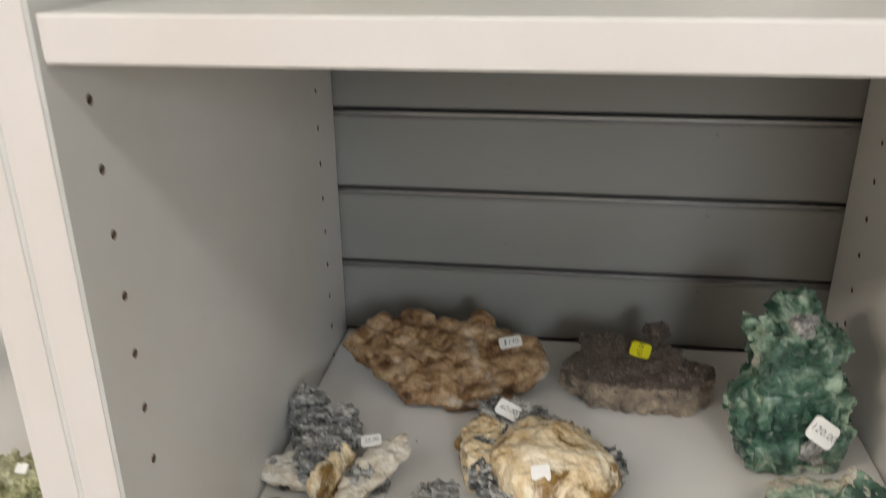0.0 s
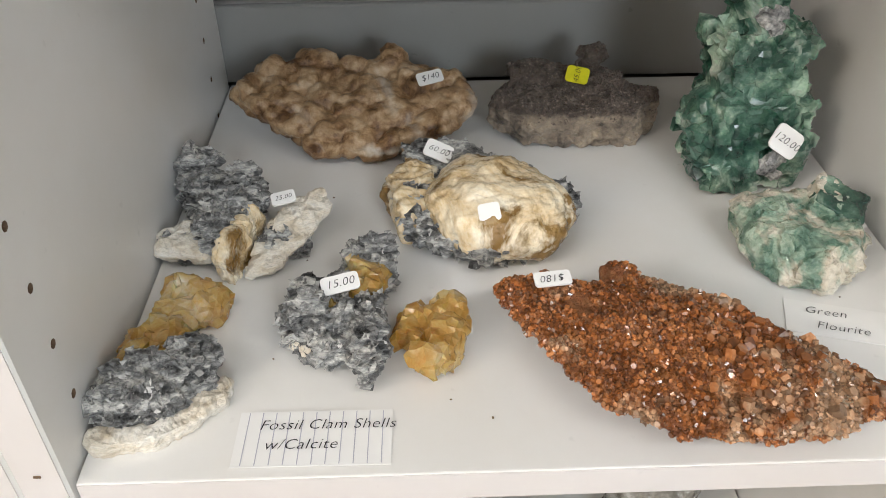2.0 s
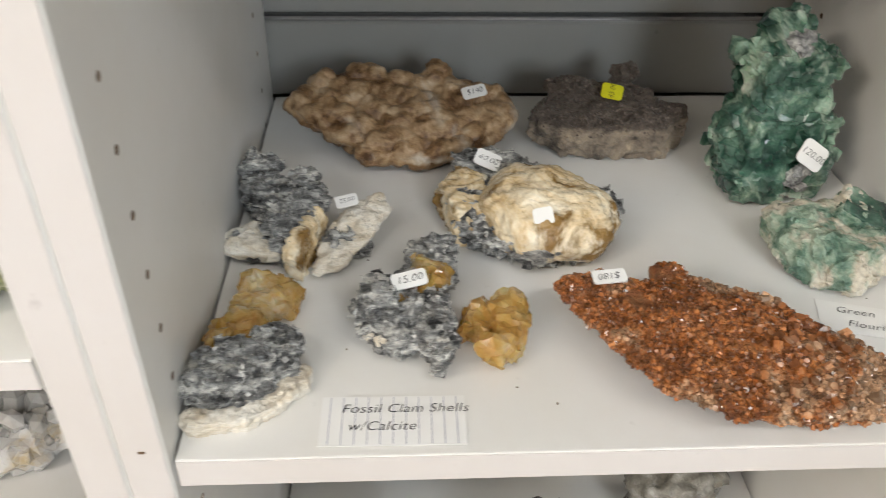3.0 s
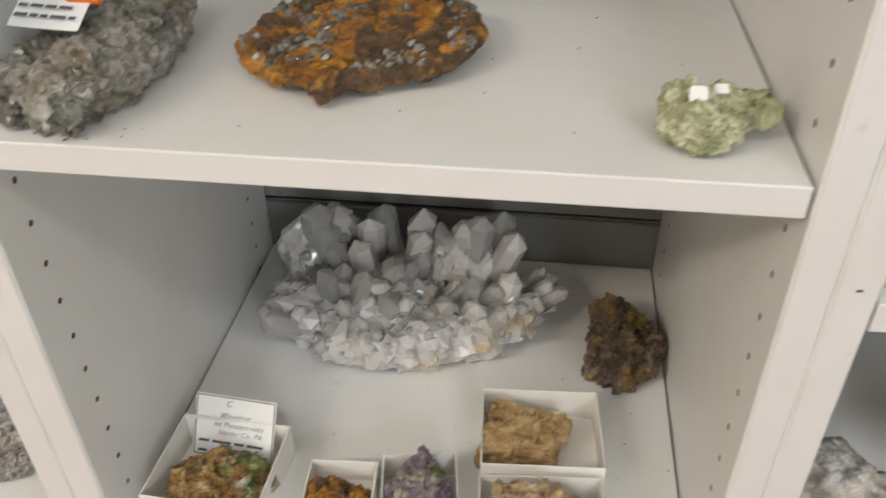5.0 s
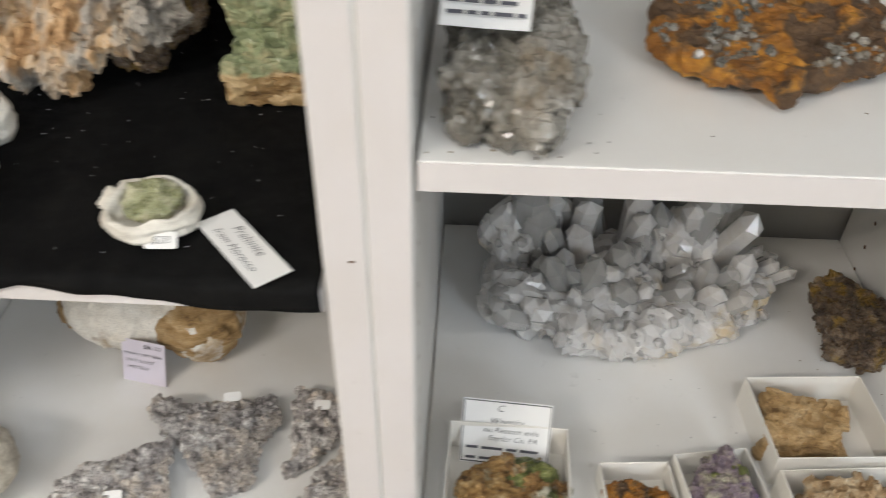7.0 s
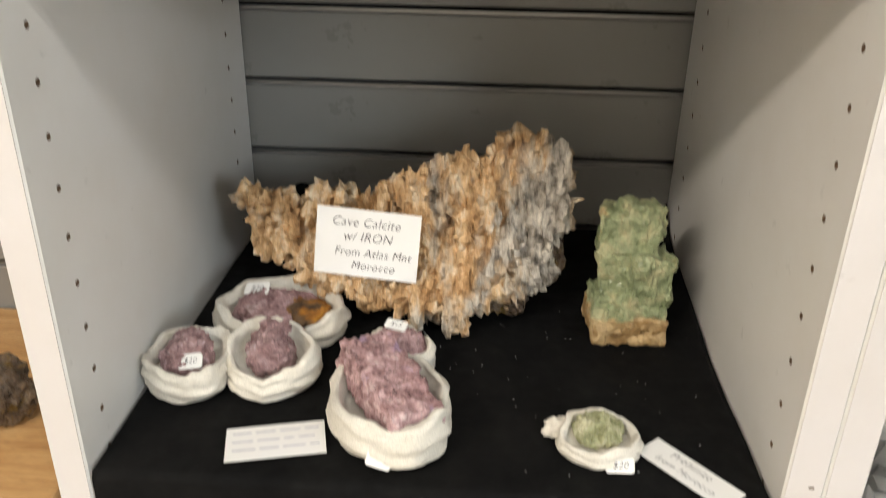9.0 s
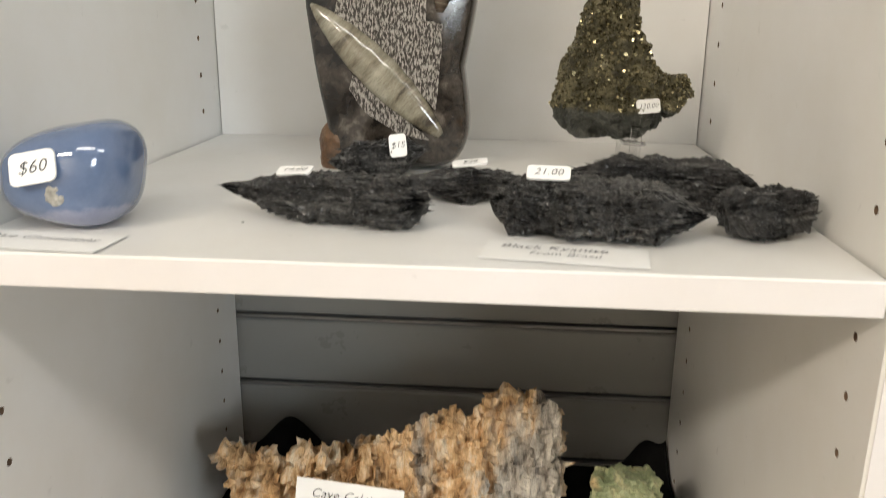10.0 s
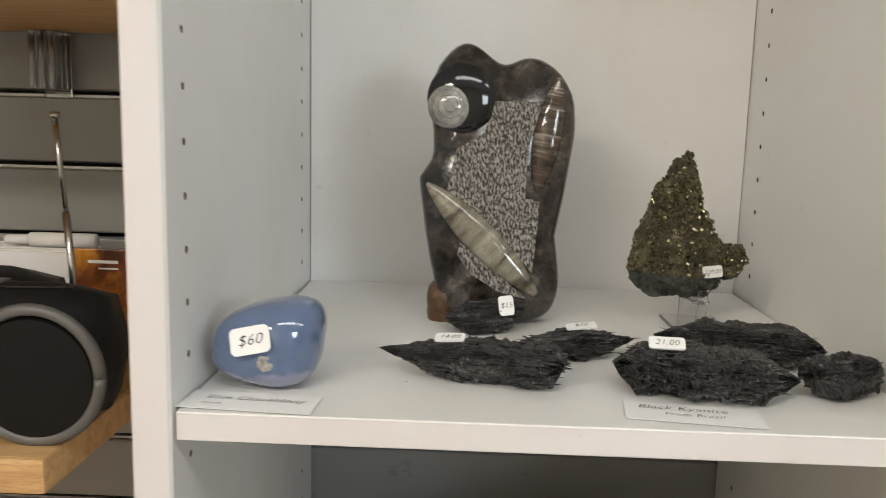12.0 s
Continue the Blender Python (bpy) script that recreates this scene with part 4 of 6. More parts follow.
extra(t, "calcite", [("p", (0, 0, 0.010), (0.9, 0.7, 0.009), (0, 0, 0), [(-0.025, 0.008), (-0.016, 0.032), (0.004, 0.030), (0.008, 0.012), (0.006, -0.010), (-0.023, -0.016)])], CALC, 17, AMBER, "translucent amber calcite", 0.0011, 0.10)

t, s, me = rock("amber_calcite", (0.168, 0.085, ZC),
                [("p", (0, 0, 0.010), (0.9, 0.78, 0.009), (0, 0, 0), [(-0.022, -0.007), (-0.016, 0.013), (0.009, 0.026), (0.018, 0.023), (0.017, -0.011), (0.010, -0.027), (-0.002, -0.034), (-0.012, -0.027), (-0.010, -0.010)]),
                 ("e", (0.010, 0.010, 0.014), (0.008, 0.014, 0.007), (0, 0, 0))],
                0.0011, CALC, 31, AMBER, "small translucent amber calcite piece", chips=0.10)
sticker(t, s, (0.186, 0.096, 1.010), (0.9, -0.2, 0.35), 0.020, 0.009, "15.00", 0.005, 80)

# the big orange-red plate
t, s, me = rock("vanadinite_plate", (0.300, 0.056, ZC),
                [("p", (0, 0, 0.021), (0.80, 0.93, 0.008), (3, 5, 0), [(-0.100, 0.038), (-0.074, 0.049), (-0.040, 0.040), (-0.036, 0.056), (-0.026, 0.060), (-0.018, 0.050), (0.030, 0.029), (0.062, 0.002), (0.092, -0.028), (0.088, -0.044),
                                                                         (0.030, -0.056), (-0.019, -0.060), (-0.050, -0.043), (-0.062, -0.028), (-0.085, 0.004)]),
                 ("e", (0.020, -0.014, 0.014), (0.056, 0.034, 0.012), (0, 3, -20)), ("e", (-0.030, 0.050, 0.028), (0.008, 0.009, 0.008), (0, 0, 0)), ("e", (0.010, -0.008, 0.026), (0.07, 0.03, 0.007), (0, 5, -22))],
                0.0018, [("n", 0.04, 0.004), ("n", 0.012, 0.0024), ("c", 0.005, 0.001)], 37, VAN_BASE, "large orange-red vanadinite plate with glittering crystals")
crystals("vanadinite_crystals", me, 8500, 41, (6, 0.0), (0.0006, 0.0016), (1.2, 2.2), VAN, t, lambda q, n: q[2] > 0.003 and n[2] > -0.6 and noise.noise(Vector(q) * 38) < 0.42, 1.0, 0.3)
crystals("vanadinite_crystals", me, 420, 43, (6, 0.0), (0.0014, 0.0034), (1.3, 2.0), VAN, t, lambda q, n: n[2] > 0.1 and q[0] > 0.0, 1.0, 0.3)
sticker(t, s, (0.232, 0.092, 1.036), (0, -0.35, 0.9), 0.020, 0.009, "$180", 0.0062, 184, lift=0.004)

card("white ruled card with handwritten ink lying on the shelf", pose(0.1095, 0.0225, ZC + 0.0008, 0, 0, -0.5), 0.0755, 0.0335,
     [("Fossil Clam Shells", 0.0088, 0.006, 0.0075), ("w/Calcite", 0.0088, -0.006, -0.0045)], ruled=11)
card("white paper card with handwritten ink beside the fluorite", pose(0.402, 0.092, ZC + 0.0008, 0, 0, -16), 0.068, 0.028,
     [("Green", 0.0085, -0.012, 0.006), ("Flourite", 0.0085, -0.004, -0.006)])

# pieces in the compartment below and on the shelf above
for (x, y, z), r, sd, mt, lb in (((0.075, 0.10, 0.66), (0.05, 0.04, 0.05), 61, GREYDRUSE, "grey crystal specimen on the lower shelf"),
                                 ((0.235, 0.12, 0.66), (0.055, 0.045, 0.045), 63, BROWN, "dark brown crystal specimen on the lower shelf"),
                                 ((0.36, 0.20, 0.66), (0.04, 0.04, 0.04), 65, SMOKE, "grey quartz specimen on the lower shelf"),
                                 ((0.115, 0.09, 1.357), (0.035, 0.03, 0.03), 67, PREHNITE, "pale yellow-green specimen on the top shelf"),
                                 ((0.29, 0.14, 1.357), (0.04, 0.035, 0.04), 69, MILKY, "white quartz specimen on the top shelf")):
    rock("mineral_specimen", (x, y, z), [("e", (0, 0, r[2] * 0.9), r, (0, 0, sd)), ("b", (r[0] * 0.2, 0, r[2] * 0.8), tuple(k * 0.7 for k in r), (20, 10, sd * 2))], 0.0035,
         [("n", 0.03, 0.01), ("c", 0.012, 0.004)], sd, mt, lb)

# ---- bay B, upper shelf ----
ZB = 1.069
t, s, me = rock("grey_quartz_cluster", (-0.452, 0.085, ZB),
                [("p", (0, 0, 0.017), (0.9, 0.80, 0.016), (0, 0, 0), [(-0.034, -0.046), (-0.036, 0.0), (-0.026, 0.10), (0.006, 0.115), (0.032, 0.07), (0.037, 0.010), (0.036, -0.034), (0.024, -0.056), (0.022, -0.084), (0.012, -0.092), (-0.010, -0.074), (-0.024, -0.080)]),
                 ("b", (-0.016, -0.058, 0.014), (0.018, 0.014, 0.012), (0, 0, 10)), ("e", (0.014, -0.046, 0.024), (0.018, 0.028, 0.016), (0, 0, 0)), ("e", (-0.008, 0.010, 0.028), (0.024, 0.036, 0.016), (0, 0, 0)),
                 ("e", (0.0, 0.070, 0.028), (0.026, 0.034, 0.016), (0, 0, 0))],
                0.0016, [("n", 0.03, 0.003), ("c", 0.013, 0.0032), ("c", 0.006, 0.0020), ("n", 0.004, 0.0008)], 51, SMOKE, "grey translucent quartz cluster at the shelf edge", chips=0.35)
crystals("quartz_points", me, 50, 53, (6, 0.22), (0.0018, 0.0048), (0.4, 0.7), SMOKE, t, lambda q, n: q[2] > 0.010, 0.9, 0.55)
lab = card("printed white card with an orange sticker on the quartz", pose(-0.467, 0.066, ZB + 0.050, 30, 0, -6), 0.046, 0.026, [], curl=0.001)
bars(lab, 0.046, 2, 0.001, 0.007, 0.0022, 0.0026)
o = part("orange_sticker", box(0.008, 0.030, 0.007, 0.0125, 0.0, 0.0025), ORANGE, lab)

t, s, me = rock("orange_limonite_plate", (-0.297, 0.142, ZB),
                [("p", (0, 0, 0.014), (0.90, 0.94, 0.007), (2, 0, 0), [(-0.078, -0.038), (-0.070, 0.004), (-0.046, 0.046), (0.010, 0.058), (0.064, 0.046), (0.080, 0.0), (0.064, -0.046), (0.030, -0.066), (0.007, -0.076), (-0.002, -0.076), (-0.010, -0.094), (-0.024, -0.082),
                                                                         (-0.044, -0.074), (-0.068, -0.054)]),
                 ("e", (0.0, 0.0, 0.010), (0.05, 0.04, 0.010), (0, 0, 0)), ("e", (0.01, 0.006, 0.022), (0.05, 0.036, 0.006), (0, 0, 0))],
                0.0018, [("n", 0.03, 0.004), ("r", 0.010, 0.0024), ("n", 0.005, 0.0012)], 57, RUST, "orange-brown limonite plate with clear quartz crystals", chips=0.4)
crystals("quartz_points", me, 900, 59, (6, 0.4), (0.0007, 0.0030), (1.8, 3.5), SMOKE, t, lambda q, n: n[2] > 0.4 and q[2] > 0.018 and noise.noise(Vector(q) * 38) > 0.10, 1.6, 0.3,
         "clear grey quartz needles")

t, s, me = rock("prehnite", (-0.092, 0.041, ZB),
                [("e", (-0.008, 0.0, 0.012), (0.023, 0.023, 0.013), (0, 0, 0)), ("e", (0.014, 0.012, 0.010), (0.019, 0.016, 0.010), (0, 0, 25)),
                 ("e", (-0.006, -0.012, 0.008), (0.018, 0.013, 0.008), (0, 0, 0))],
                0.0012, [("v", 0.009, 0.003), ("n", 0.012, 0.006), ("c", 0.005, 0.002), ("n", 0.003, 0.001)], 71, PREHNITE, "pale green bubbly prehnite near the shelf edge", chips=0.4)
sticker(t, s, (-0.104, 0.040, 1.09), (0, -0.6, 0.75), 0.009, 0.009, "", 0.004, 0)
sticker(t, s, (-0.091, 0.048, 1.092), (0, -0.6, 0.75), 0.007, 0.006, "", 0.004, 0)

rock("rounded_boulder", (-0.158, 0.300, ZB),
     [("e", (0.0, 0.0, 0.046), (0.098, 0.056, 0.046), (0, 0, 0)), ("e", (-0.045, 0.0, 0.064), (0.054, 0.044, 0.050), (0, 0, 0)),
      ("e", (0.055, 0.004, 0.036), (0.062, 0.045, 0.036), (0, 12, 0))], 0.0036, [("n", 0.08, 0.006), ("n", 0.012, 0.0016), ("n", 0.006, 0.0008)], 73, BOULDER, "rough grey-brown rounded stone at the back")
rock("pink_stone", (-0.425, 0.345, ZB), [("e", (0, 0, 0.026), (0.034, 0.036, 0.028), (0, 0, 0))], 0.003, [("n", 0.03, 0.006)], 75, PINK, "rounded pink stone at the back")

# ---- bay B, lower shelf ----
ZB2 = 0.707
t = thing("quartz_cluster", (-0.305, 0.275, ZB2), "large clear and milky quartz crystal cluster", "mineral")
me = relief(blob_mesh([("p", (0, 0, 0.020), (0.86, 0.85, 0.018), (0, 0, 0), [(-0.146, -0.024), (-0.150, 0.03), (-0.13, 0.09), (-0.05, 0.07), (0.04, 0.09), (0.11, 0.075), (0.150, 0.03), (0.128, -0.024), (0.092, -0.052), (0.014, -0.078), (-0.070, -0.080), (-0.096, -0.058), (-0.124, -0.048)]),
                       ("e", (-0.11, 0.05, 0.05), (0.035, 0.03, 0.04), (0, 0, 0)), ("e", (0.055, 0.05, 0.05), (0.045, 0.03, 0.04), (0, 15, 0)), ("e", (-0.02, 0.0, 0.036), (0.05, 0.04, 0.024), (0, 0, 0)),
                       ("e", (0.09, -0.005, 0.034), (0.045, 0.03, 0.020), (0, -10, 0)), ("e", (-0.11, -0.015, 0.034), (0.034, 0.03, 0.022), (0, 0, 0)), ("e", (0.02, -0.05, 0.026), (0.034, 0.022, 0.018), (0, 0, 0))], 0.0026),
            [("n", 0.04, 0.008), ("c", 0.016, 0.0045), ("c", 0.008, 0.0022), ("n", 0.006, 0.0008)], 81)
me = faceted(me, 0.11)
mesh_part("milky_base", me, MILKY, t, "milky white and yellow-stained quartz base")
crystals("small_points", me, 110, 83, (6, 0.35), (0.0026, 0.0075), (1.1, 2.2), CLEAR, t, lambda q, n: q[2] > 0.010 and n[2] > -0.3 and q[1] < 0.04, 0.9, 0.45, "small clear quartz points")
rng = random.Random(4)
# centre, spread, how many, radius, length, direction of each group of points
for (cx, cy, cz), (wx, wy), count, (r0, r1), (l0, l1), (dx, dy, dz), spread in (
        ((-0.108, 0.052, 0.030), (0.026, 0.016), 9, (0.012, 0.021), (0.066, 0.094), (-0.05, 0.0, 1), 0.12), ((0.058, 0.052, 0.030), (0.032, 0.016), 9, (0.011, 0.019), (0.070, 0.100), (0.30, -0.15, 1), 0.18),
        ((-0.025, 0.058, 0.026), (0.03, 0.014), 7, (0.011, 0.017), (0.062, 0.090), (0.05, 0.0, 1), 0.2), ((-0.030, 0.006, 0.026), (0.036, 0.022), 12, (0.008, 0.015), (0.050, 0.078), (0.0, -0.45, 1), 0.28),
        ((-0.106, -0.022, 0.024), (0.024, 0.02), 10, (0.007, 0.013), (0.034, 0.056), (-0.4, -0.5, 0.8), 0.35), ((0.062, 0.0, 0.028), (0.04, 0.02), 14, (0.006, 0.012), (0.032, 0.060), (0.35, -0.4, 0.9), 0.35),
        ((0.122, 0.026, 0.026), (0.016, 0.018), 9, (0.005, 0.009), (0.030, 0.048), (0.8, -0.15, 0.85), 0.28), ((-0.020, -0.046, 0.020), (0.06, 0.014), 14, (0.005, 0.010), (0.026, 0.044), (0.0, -0.7, 0.75), 0.4)):
    for k in range(count):
        r, ln = rng.uniform(r0, r1), rng.uniform(l0, l1)
        d = Vector((dx + rng.gauss(0, spread), dy + rng.gauss(0, spread), dz)).normalized()
        v, f = prism(6, rng.uniform(0.6, 1.1) * r / ln)
        v = v * (r * 1.1, r * rng.uniform(0.75, 1.1), ln)
        o = raw("crystal", v.tolist(), f, MILKY if k % 3 == 0 else CLEAR, t)
        o.matrix_basis = Matrix.Translation((cx + rng.uniform(-wx, wx), cy + rng.uniform(-wy, wy), cz)) @ d.to_track_quat("Z", "Y").to_matrix().to_4x4() @ Matrix.Rotation(rng.uniform(0, 6), 4, "Z")

t, s, me = rock("dark_amethyst", (-0.096, 0.240, ZB2),
                [("p", (0, 0, 0.016), (0.9, 0.82, 0.015), (0, 0, 0), [(-0.016, 0.070), (0.008, 0.076), (0.034, 0.044), (0.045, 0.014), (0.034, -0.022), (0.006, -0.044), (-0.032, -0.027), (-0.024, 0.02)]),
                 ("e", (0.0, 0.0, 0.026), (0.022, 0.040, 0.010), (0, 0, -8)), ("e", (-0.012, 0.05, 0.026), (0.012, 0.02, 0.012), (0, 0, 0))],
                0.0016, [("n", 0.022, 0.005), ("c", 0.010, 0.0042), ("c", 0.005, 0.0016), ("n", 0.004, 0.0006)], 91, BROWN, "dark brown and purple amethyst chunk beside the quartz", chips=0.3)
crystals("amethyst_points", me, 420, 93, (6, 0.4), (0.0012, 0.0034), (1.1, 2.0), BROWN, t, lambda q, n: n[2] > 0.3, 0.9, 0.4)


def tray(x, y, w, d, h, turn, label):
    """An open folded card tray with thin walls."""
    t = thing("specimen_tray", pose(x, y, ZB2, 0, 0, turn), label, "paper box", "white specimen trays")
    e = 0.0011
    part("base", box(-w / 2 + e, w / 2 - e, -d / 2 + e, d / 2 - e, 0.0, 0.0012), CARDSTOCK, t)
    for b4 in ((-w / 2, w / 2, -d / 2, -d / 2 + e), (-w / 2, w / 2, d / 2 - e, d / 2), (-w / 2, -w / 2 + e, -d / 2 + e, d / 2 - e), (w / 2 - e, w / 2, -d / 2 + e, d / 2 - e)):
        part("wall", box(b4[0], b4[1], b4[2], b4[3], 0.0, h + rng.uniform(-0.0008, 0.0008), 0.0004), CARDSTOCK, t)
    return t


tray(-0.1655, 0.125, 0.103, 0.087, 0.035, 4, "white card tray holding a tan specimen")
tray(-0.161, 0.033, 0.100, 0.082, 0.033, 5, "white card tray holding a tan and green specimen")
tray(-0.432, 0.056, 0.098, 0.088, 0.035, -2, "white card tray holding rusty green wavellite")
tray(-0.327, 0.048, 0.057, 0.056, 0.026, 4, "small white card tray holding an orange specimen")
tray(-0.262, 0.060, 0.062, 0.054, 0.031, 9, "small white card tray holding a purple and green specimen")
INB = ZB2 + 0.0012
S_IN = [("n", 0.02, 0.006), ("c", 0.008, 0.003), ("r", 0.006, 0.0014), ("n", 0.003, 0.0008)]
rock("tan_specimen", (-0.180, 0.123, INB), [("b", (0, 0, 0.015), (0.032, 0.026, 0.014), (6, 4, -8)), ("e", (-0.004, 0.014, 0.020), (0.028, 0.014, 0.012), (0, 0, 0))], 0.0014,
     [("n", 0.03, 0.004), ("c", 0.016, 0.004), ("n", 0.005, 0.0009)], 101, TANROCK, "tan rusty rock chunk in a white tray", chips=0.4)
rock("tan_green_specimen", (-0.160, 0.036, INB), [("e", (0, 0, 0.022), (0.040, 0.028, 0.021), (0, 0, 5)), ("b", (-0.01, 0, 0.022), (0.026, 0.022, 0.018), (8, 0, 10))], 0.0014,
     S_IN, 103, TANGREEN, "tan and green rock chunk in a white tray", chips=0.4)
t, s, me = rock("wavellite_specimen", (-0.430, 0.050, INB), [("e", (-0.016, -0.006, 0.014), (0.028, 0.026, 0.014), (0, 0, 0)), ("e", (0.018, 0.0, 0.013), (0.028, 0.024, 0.013), (0, 0, 0)),
                ("e", (0.0, 0.016, 0.018), (0.026, 0.014, 0.010), (0, 0, 0))], 0.0014, S_IN, 105, WAVE, "rusty orange and olive green wavellite in a tray", chips=0.4)
mesh_part("wavellite", relief(blob_mesh([("e", (0.016, 0.010, 0.021), (0.024, 0.015, 0.010), (0, 0, -10)), ("e", (0.026, -0.008, 0.018), (0.015, 0.013, 0.009), (0, 0, 0))], 0.0012),
          [("v", 0.008, 0.0035), ("n", 0.005, 0.001)], 7, False), OLIVE, t, "olive green rounded wavellite", True)
rock("orange_specimen", (-0.327, 0.045, INB), [("e", (0, 0, 0.012), (0.022, 0.018, 0.012), (0, 0, 0))], 0.001, S_IN, 107, RUST, "small orange rusty specimen in a tray", chips=0.4)
t, s, me = rock("purple_green_specimen", (-0.262, 0.057, INB), [("e", (0, -0.004, 0.020), (0.025, 0.021, 0.020), (0, 0, 0)), ("e", (0.002, 0.012, 0.034), (0.013, 0.010, 0.016), (0, 0, 0))], 0.0012,
                S_IN, 109, PURPLE, "purple, cream and green rock in a tray", chips=0.4)
mesh_part("green_crystals", relief(blob_mesh([("e", (0.008, 0.004, 0.036), (0.012, 0.008, 0.006), (0, 0, 0)), ("e", (-0.006, -0.002, 0.034), (0.006, 0.006, 0.006), (0, 0, 0))], 0.001),
          [("v", 0.006, 0.003)], 8, False), OLIVE, t, "yellow-green crystal patch", True)
lab = card("printed specimen card standing in the wavellite tray", pose(-0.433, 0.096, 0.735, 58, 0, -4), 0.075, 0.056,
           [("C", 0.008, -0.006, 0.021), ("Wavelite", 0.0075, 0.0, 0.010), ("mt Pleasant mills", 0.0065, 0.004, 0.002), ("Snyder Co. PA", 0.0065, 0.006, -0.005)])
bars(lab, 0.075, 2, -0.014, 0.009, 0.0022, 0.0006, 8)
for x0, x1, y0, y1 in ((-0.0365, 0.0365, 0.0262, 0.027), (-0.0365, 0.0365, -0.027, -0.0262), (-0.0365, -0.0357, -0.0262, 0.0262), (0.0357, 0.0365, -0.0262, 0.0262)):
    part("border_line", box(x0, x1, y0, y1, 0.0001, 0.0003), INK, lab)

# ---- bay A, middle shelf with the black cloth ----
ZA = 0.982


def cloth():
    """Black cloth over the shelf, with a wavy front edge that hangs over and creases, and a raised back corner."""
    nx, ny = 120, 110
    verts, faces = [], []
    for j in range(ny + 1):
        for i in range(nx + 1):
            u, w = i / nx, j / ny
            x = -0.9945 + u * 0.4425
            hangs = np.interp(x, (-1.0, -0.875, -0.814, -0.756, -0.721, -0.69, -0.625, -0.546), (0.045, 0.037, 0.0275, 0.017, 0.004, 0.008, 0.0155, 0.0175))
            front = -0.002 - float(hangs) - 0.0012 * math.sin(x * 60)
            s = front + w * (0.400 - front)
            fold = 0.0012 * (noise.noise(Vector((x * 22, s * 16, 2))) + 0.6 * noise.noise(Vector((x * 60, s * 30, 5)))) + 0.0007 * math.sin(x * 90 + s * 30)
            if s < -0.002:
                hang = -s - 0.002
                y, z = -0.004 - 0.002 * noise.noise(Vector((x * 40, 0, 1))), ZA + 0.002 - hang
            else:
                y, z = s, ZA + 0.003 + max(fold, -0.0018)
            right = max(0.0, (u - 0.93) / 0.07)
            back = max(0.0, (w - 0.90) / 0.10)
            z += 0.028 * (right ** 2) * max(0.0, (w - 0.45) / 0.55) + 0.016 * back ** 2
            z += 0.040 * math.exp(-((x + 0.940) / 0.030) ** 2) * max(0.0, (w - 0.88) / 0.12) ** 1.5 + 0.030 * math.exp(-((x + 0.574) / 0.016) ** 2) * back ** 1.5
            verts.append((x, y, z))
    for j in range(ny):
        for i in range(nx):
            a = j * (nx + 1) + i
            faces.append((a, a + 1, a + nx + 2, a + nx + 1))
    ob = raw("black_cloth", verts, faces, CLOTH, None, "", True)
    mod = ob.modifiers.new("thickness", "SOLIDIFY")
    mod.thickness, mod.offset = 0.0008, 1
    return tagged(ob, "creased black cloth draped over the white shelf", "cloth")


cloth()
ZA += 0.0045
part_lint = random.Random(12)
lint = thing("cloth_lint", (0, 0, 0), "pale lint and dust specks on the black cloth", "dust", kind="stuff")
bm = bmesh.new()
for k in range(60):
    m = pose(part_lint.uniform(-0.80, -0.56), part_lint.uniform(0.01, 0.30), ZA + 0.0006, 0, 0, part_lint.uniform(0, 180)) @ Matrix.Diagonal((part_lint.uniform(0.0004, 0.0016), 0.00022, 0.0003, 1))
    bmesh.ops.create_cube(bm, size=1, matrix=m)
part("specks", bm, PAPER, lint)

t, s, me = rock("cave_calcite", (-0.805, 0.272, ZA),
                [("p", (0, -0.082, 0.012), (0.92, 0.92, 0.020), (56, 0, 0), [(-0.156, 0.100), (-0.122, 0.102), (-0.076, 0.102), (-0.030, 0.103), (-0.019, 0.122), (0.020, 0.132), (0.054, 0.138), (0.084, 0.160), (0.114, 0.162), (0.132, 0.140), (0.140, 0.104),
                                                                               (0.134, 0.075), (0.124, 0.045), (0.094, 0.014), (0.060, 0.002), (0.042, -0.016), (0.014, -0.012), (-0.020, 0.018), (-0.046, 0.010), (-0.092, 0.024), (-0.124, 0.056)]),
                 ("e", (0.084, -0.014, 0.104), (0.018, 0.020, 0.022), (0, 0, 0)), ("e", (0.112, -0.004, 0.102), (0.016, 0.018, 0.024), (0, 0, 0)), ("e", (0.030, -0.060, 0.030), (0.030, 0.028, 0.030), (0, 0, 0)),
                 ("e", (0.05, -0.030, 0.070), (0.060, 0.030, 0.040), (0, 0, 0)), ("b", (0.01, 0.03, 0.03), (0.07, 0.03, 0.03), (0, 0, 0))],
                0.0022, [("n", 0.05, 0.006), ("c", 0.026, 0.010, (1.5, 0.6, 0.6)), ("r", 0.016, 0.006, (1.8, 0.4, 0.4)), ("c", 0.010, 0.005, (1.4, 0.7, 0.7)), ("r", 0.006, 0.0024, (1.6, 0.5, 0.5))], 111, CALCITE,
                "large ribbed tan cave calcite specimen on black cloth", chips=0.5)
extra(t, "dark_matrix", [("e", (0.104, -0.030, 0.050), (0.026, 0.022, 0.030), (0, 20, 0)), ("e", (0.080, -0.046, 0.026), (0.024, 0.018, 0.018), (0, 0, 0))], [("n", 0.02, 0.008), ("c", 0.008, 0.003)], 112, BROWN,
      "dark brown iron-stained underside", 0.002, 0.4)
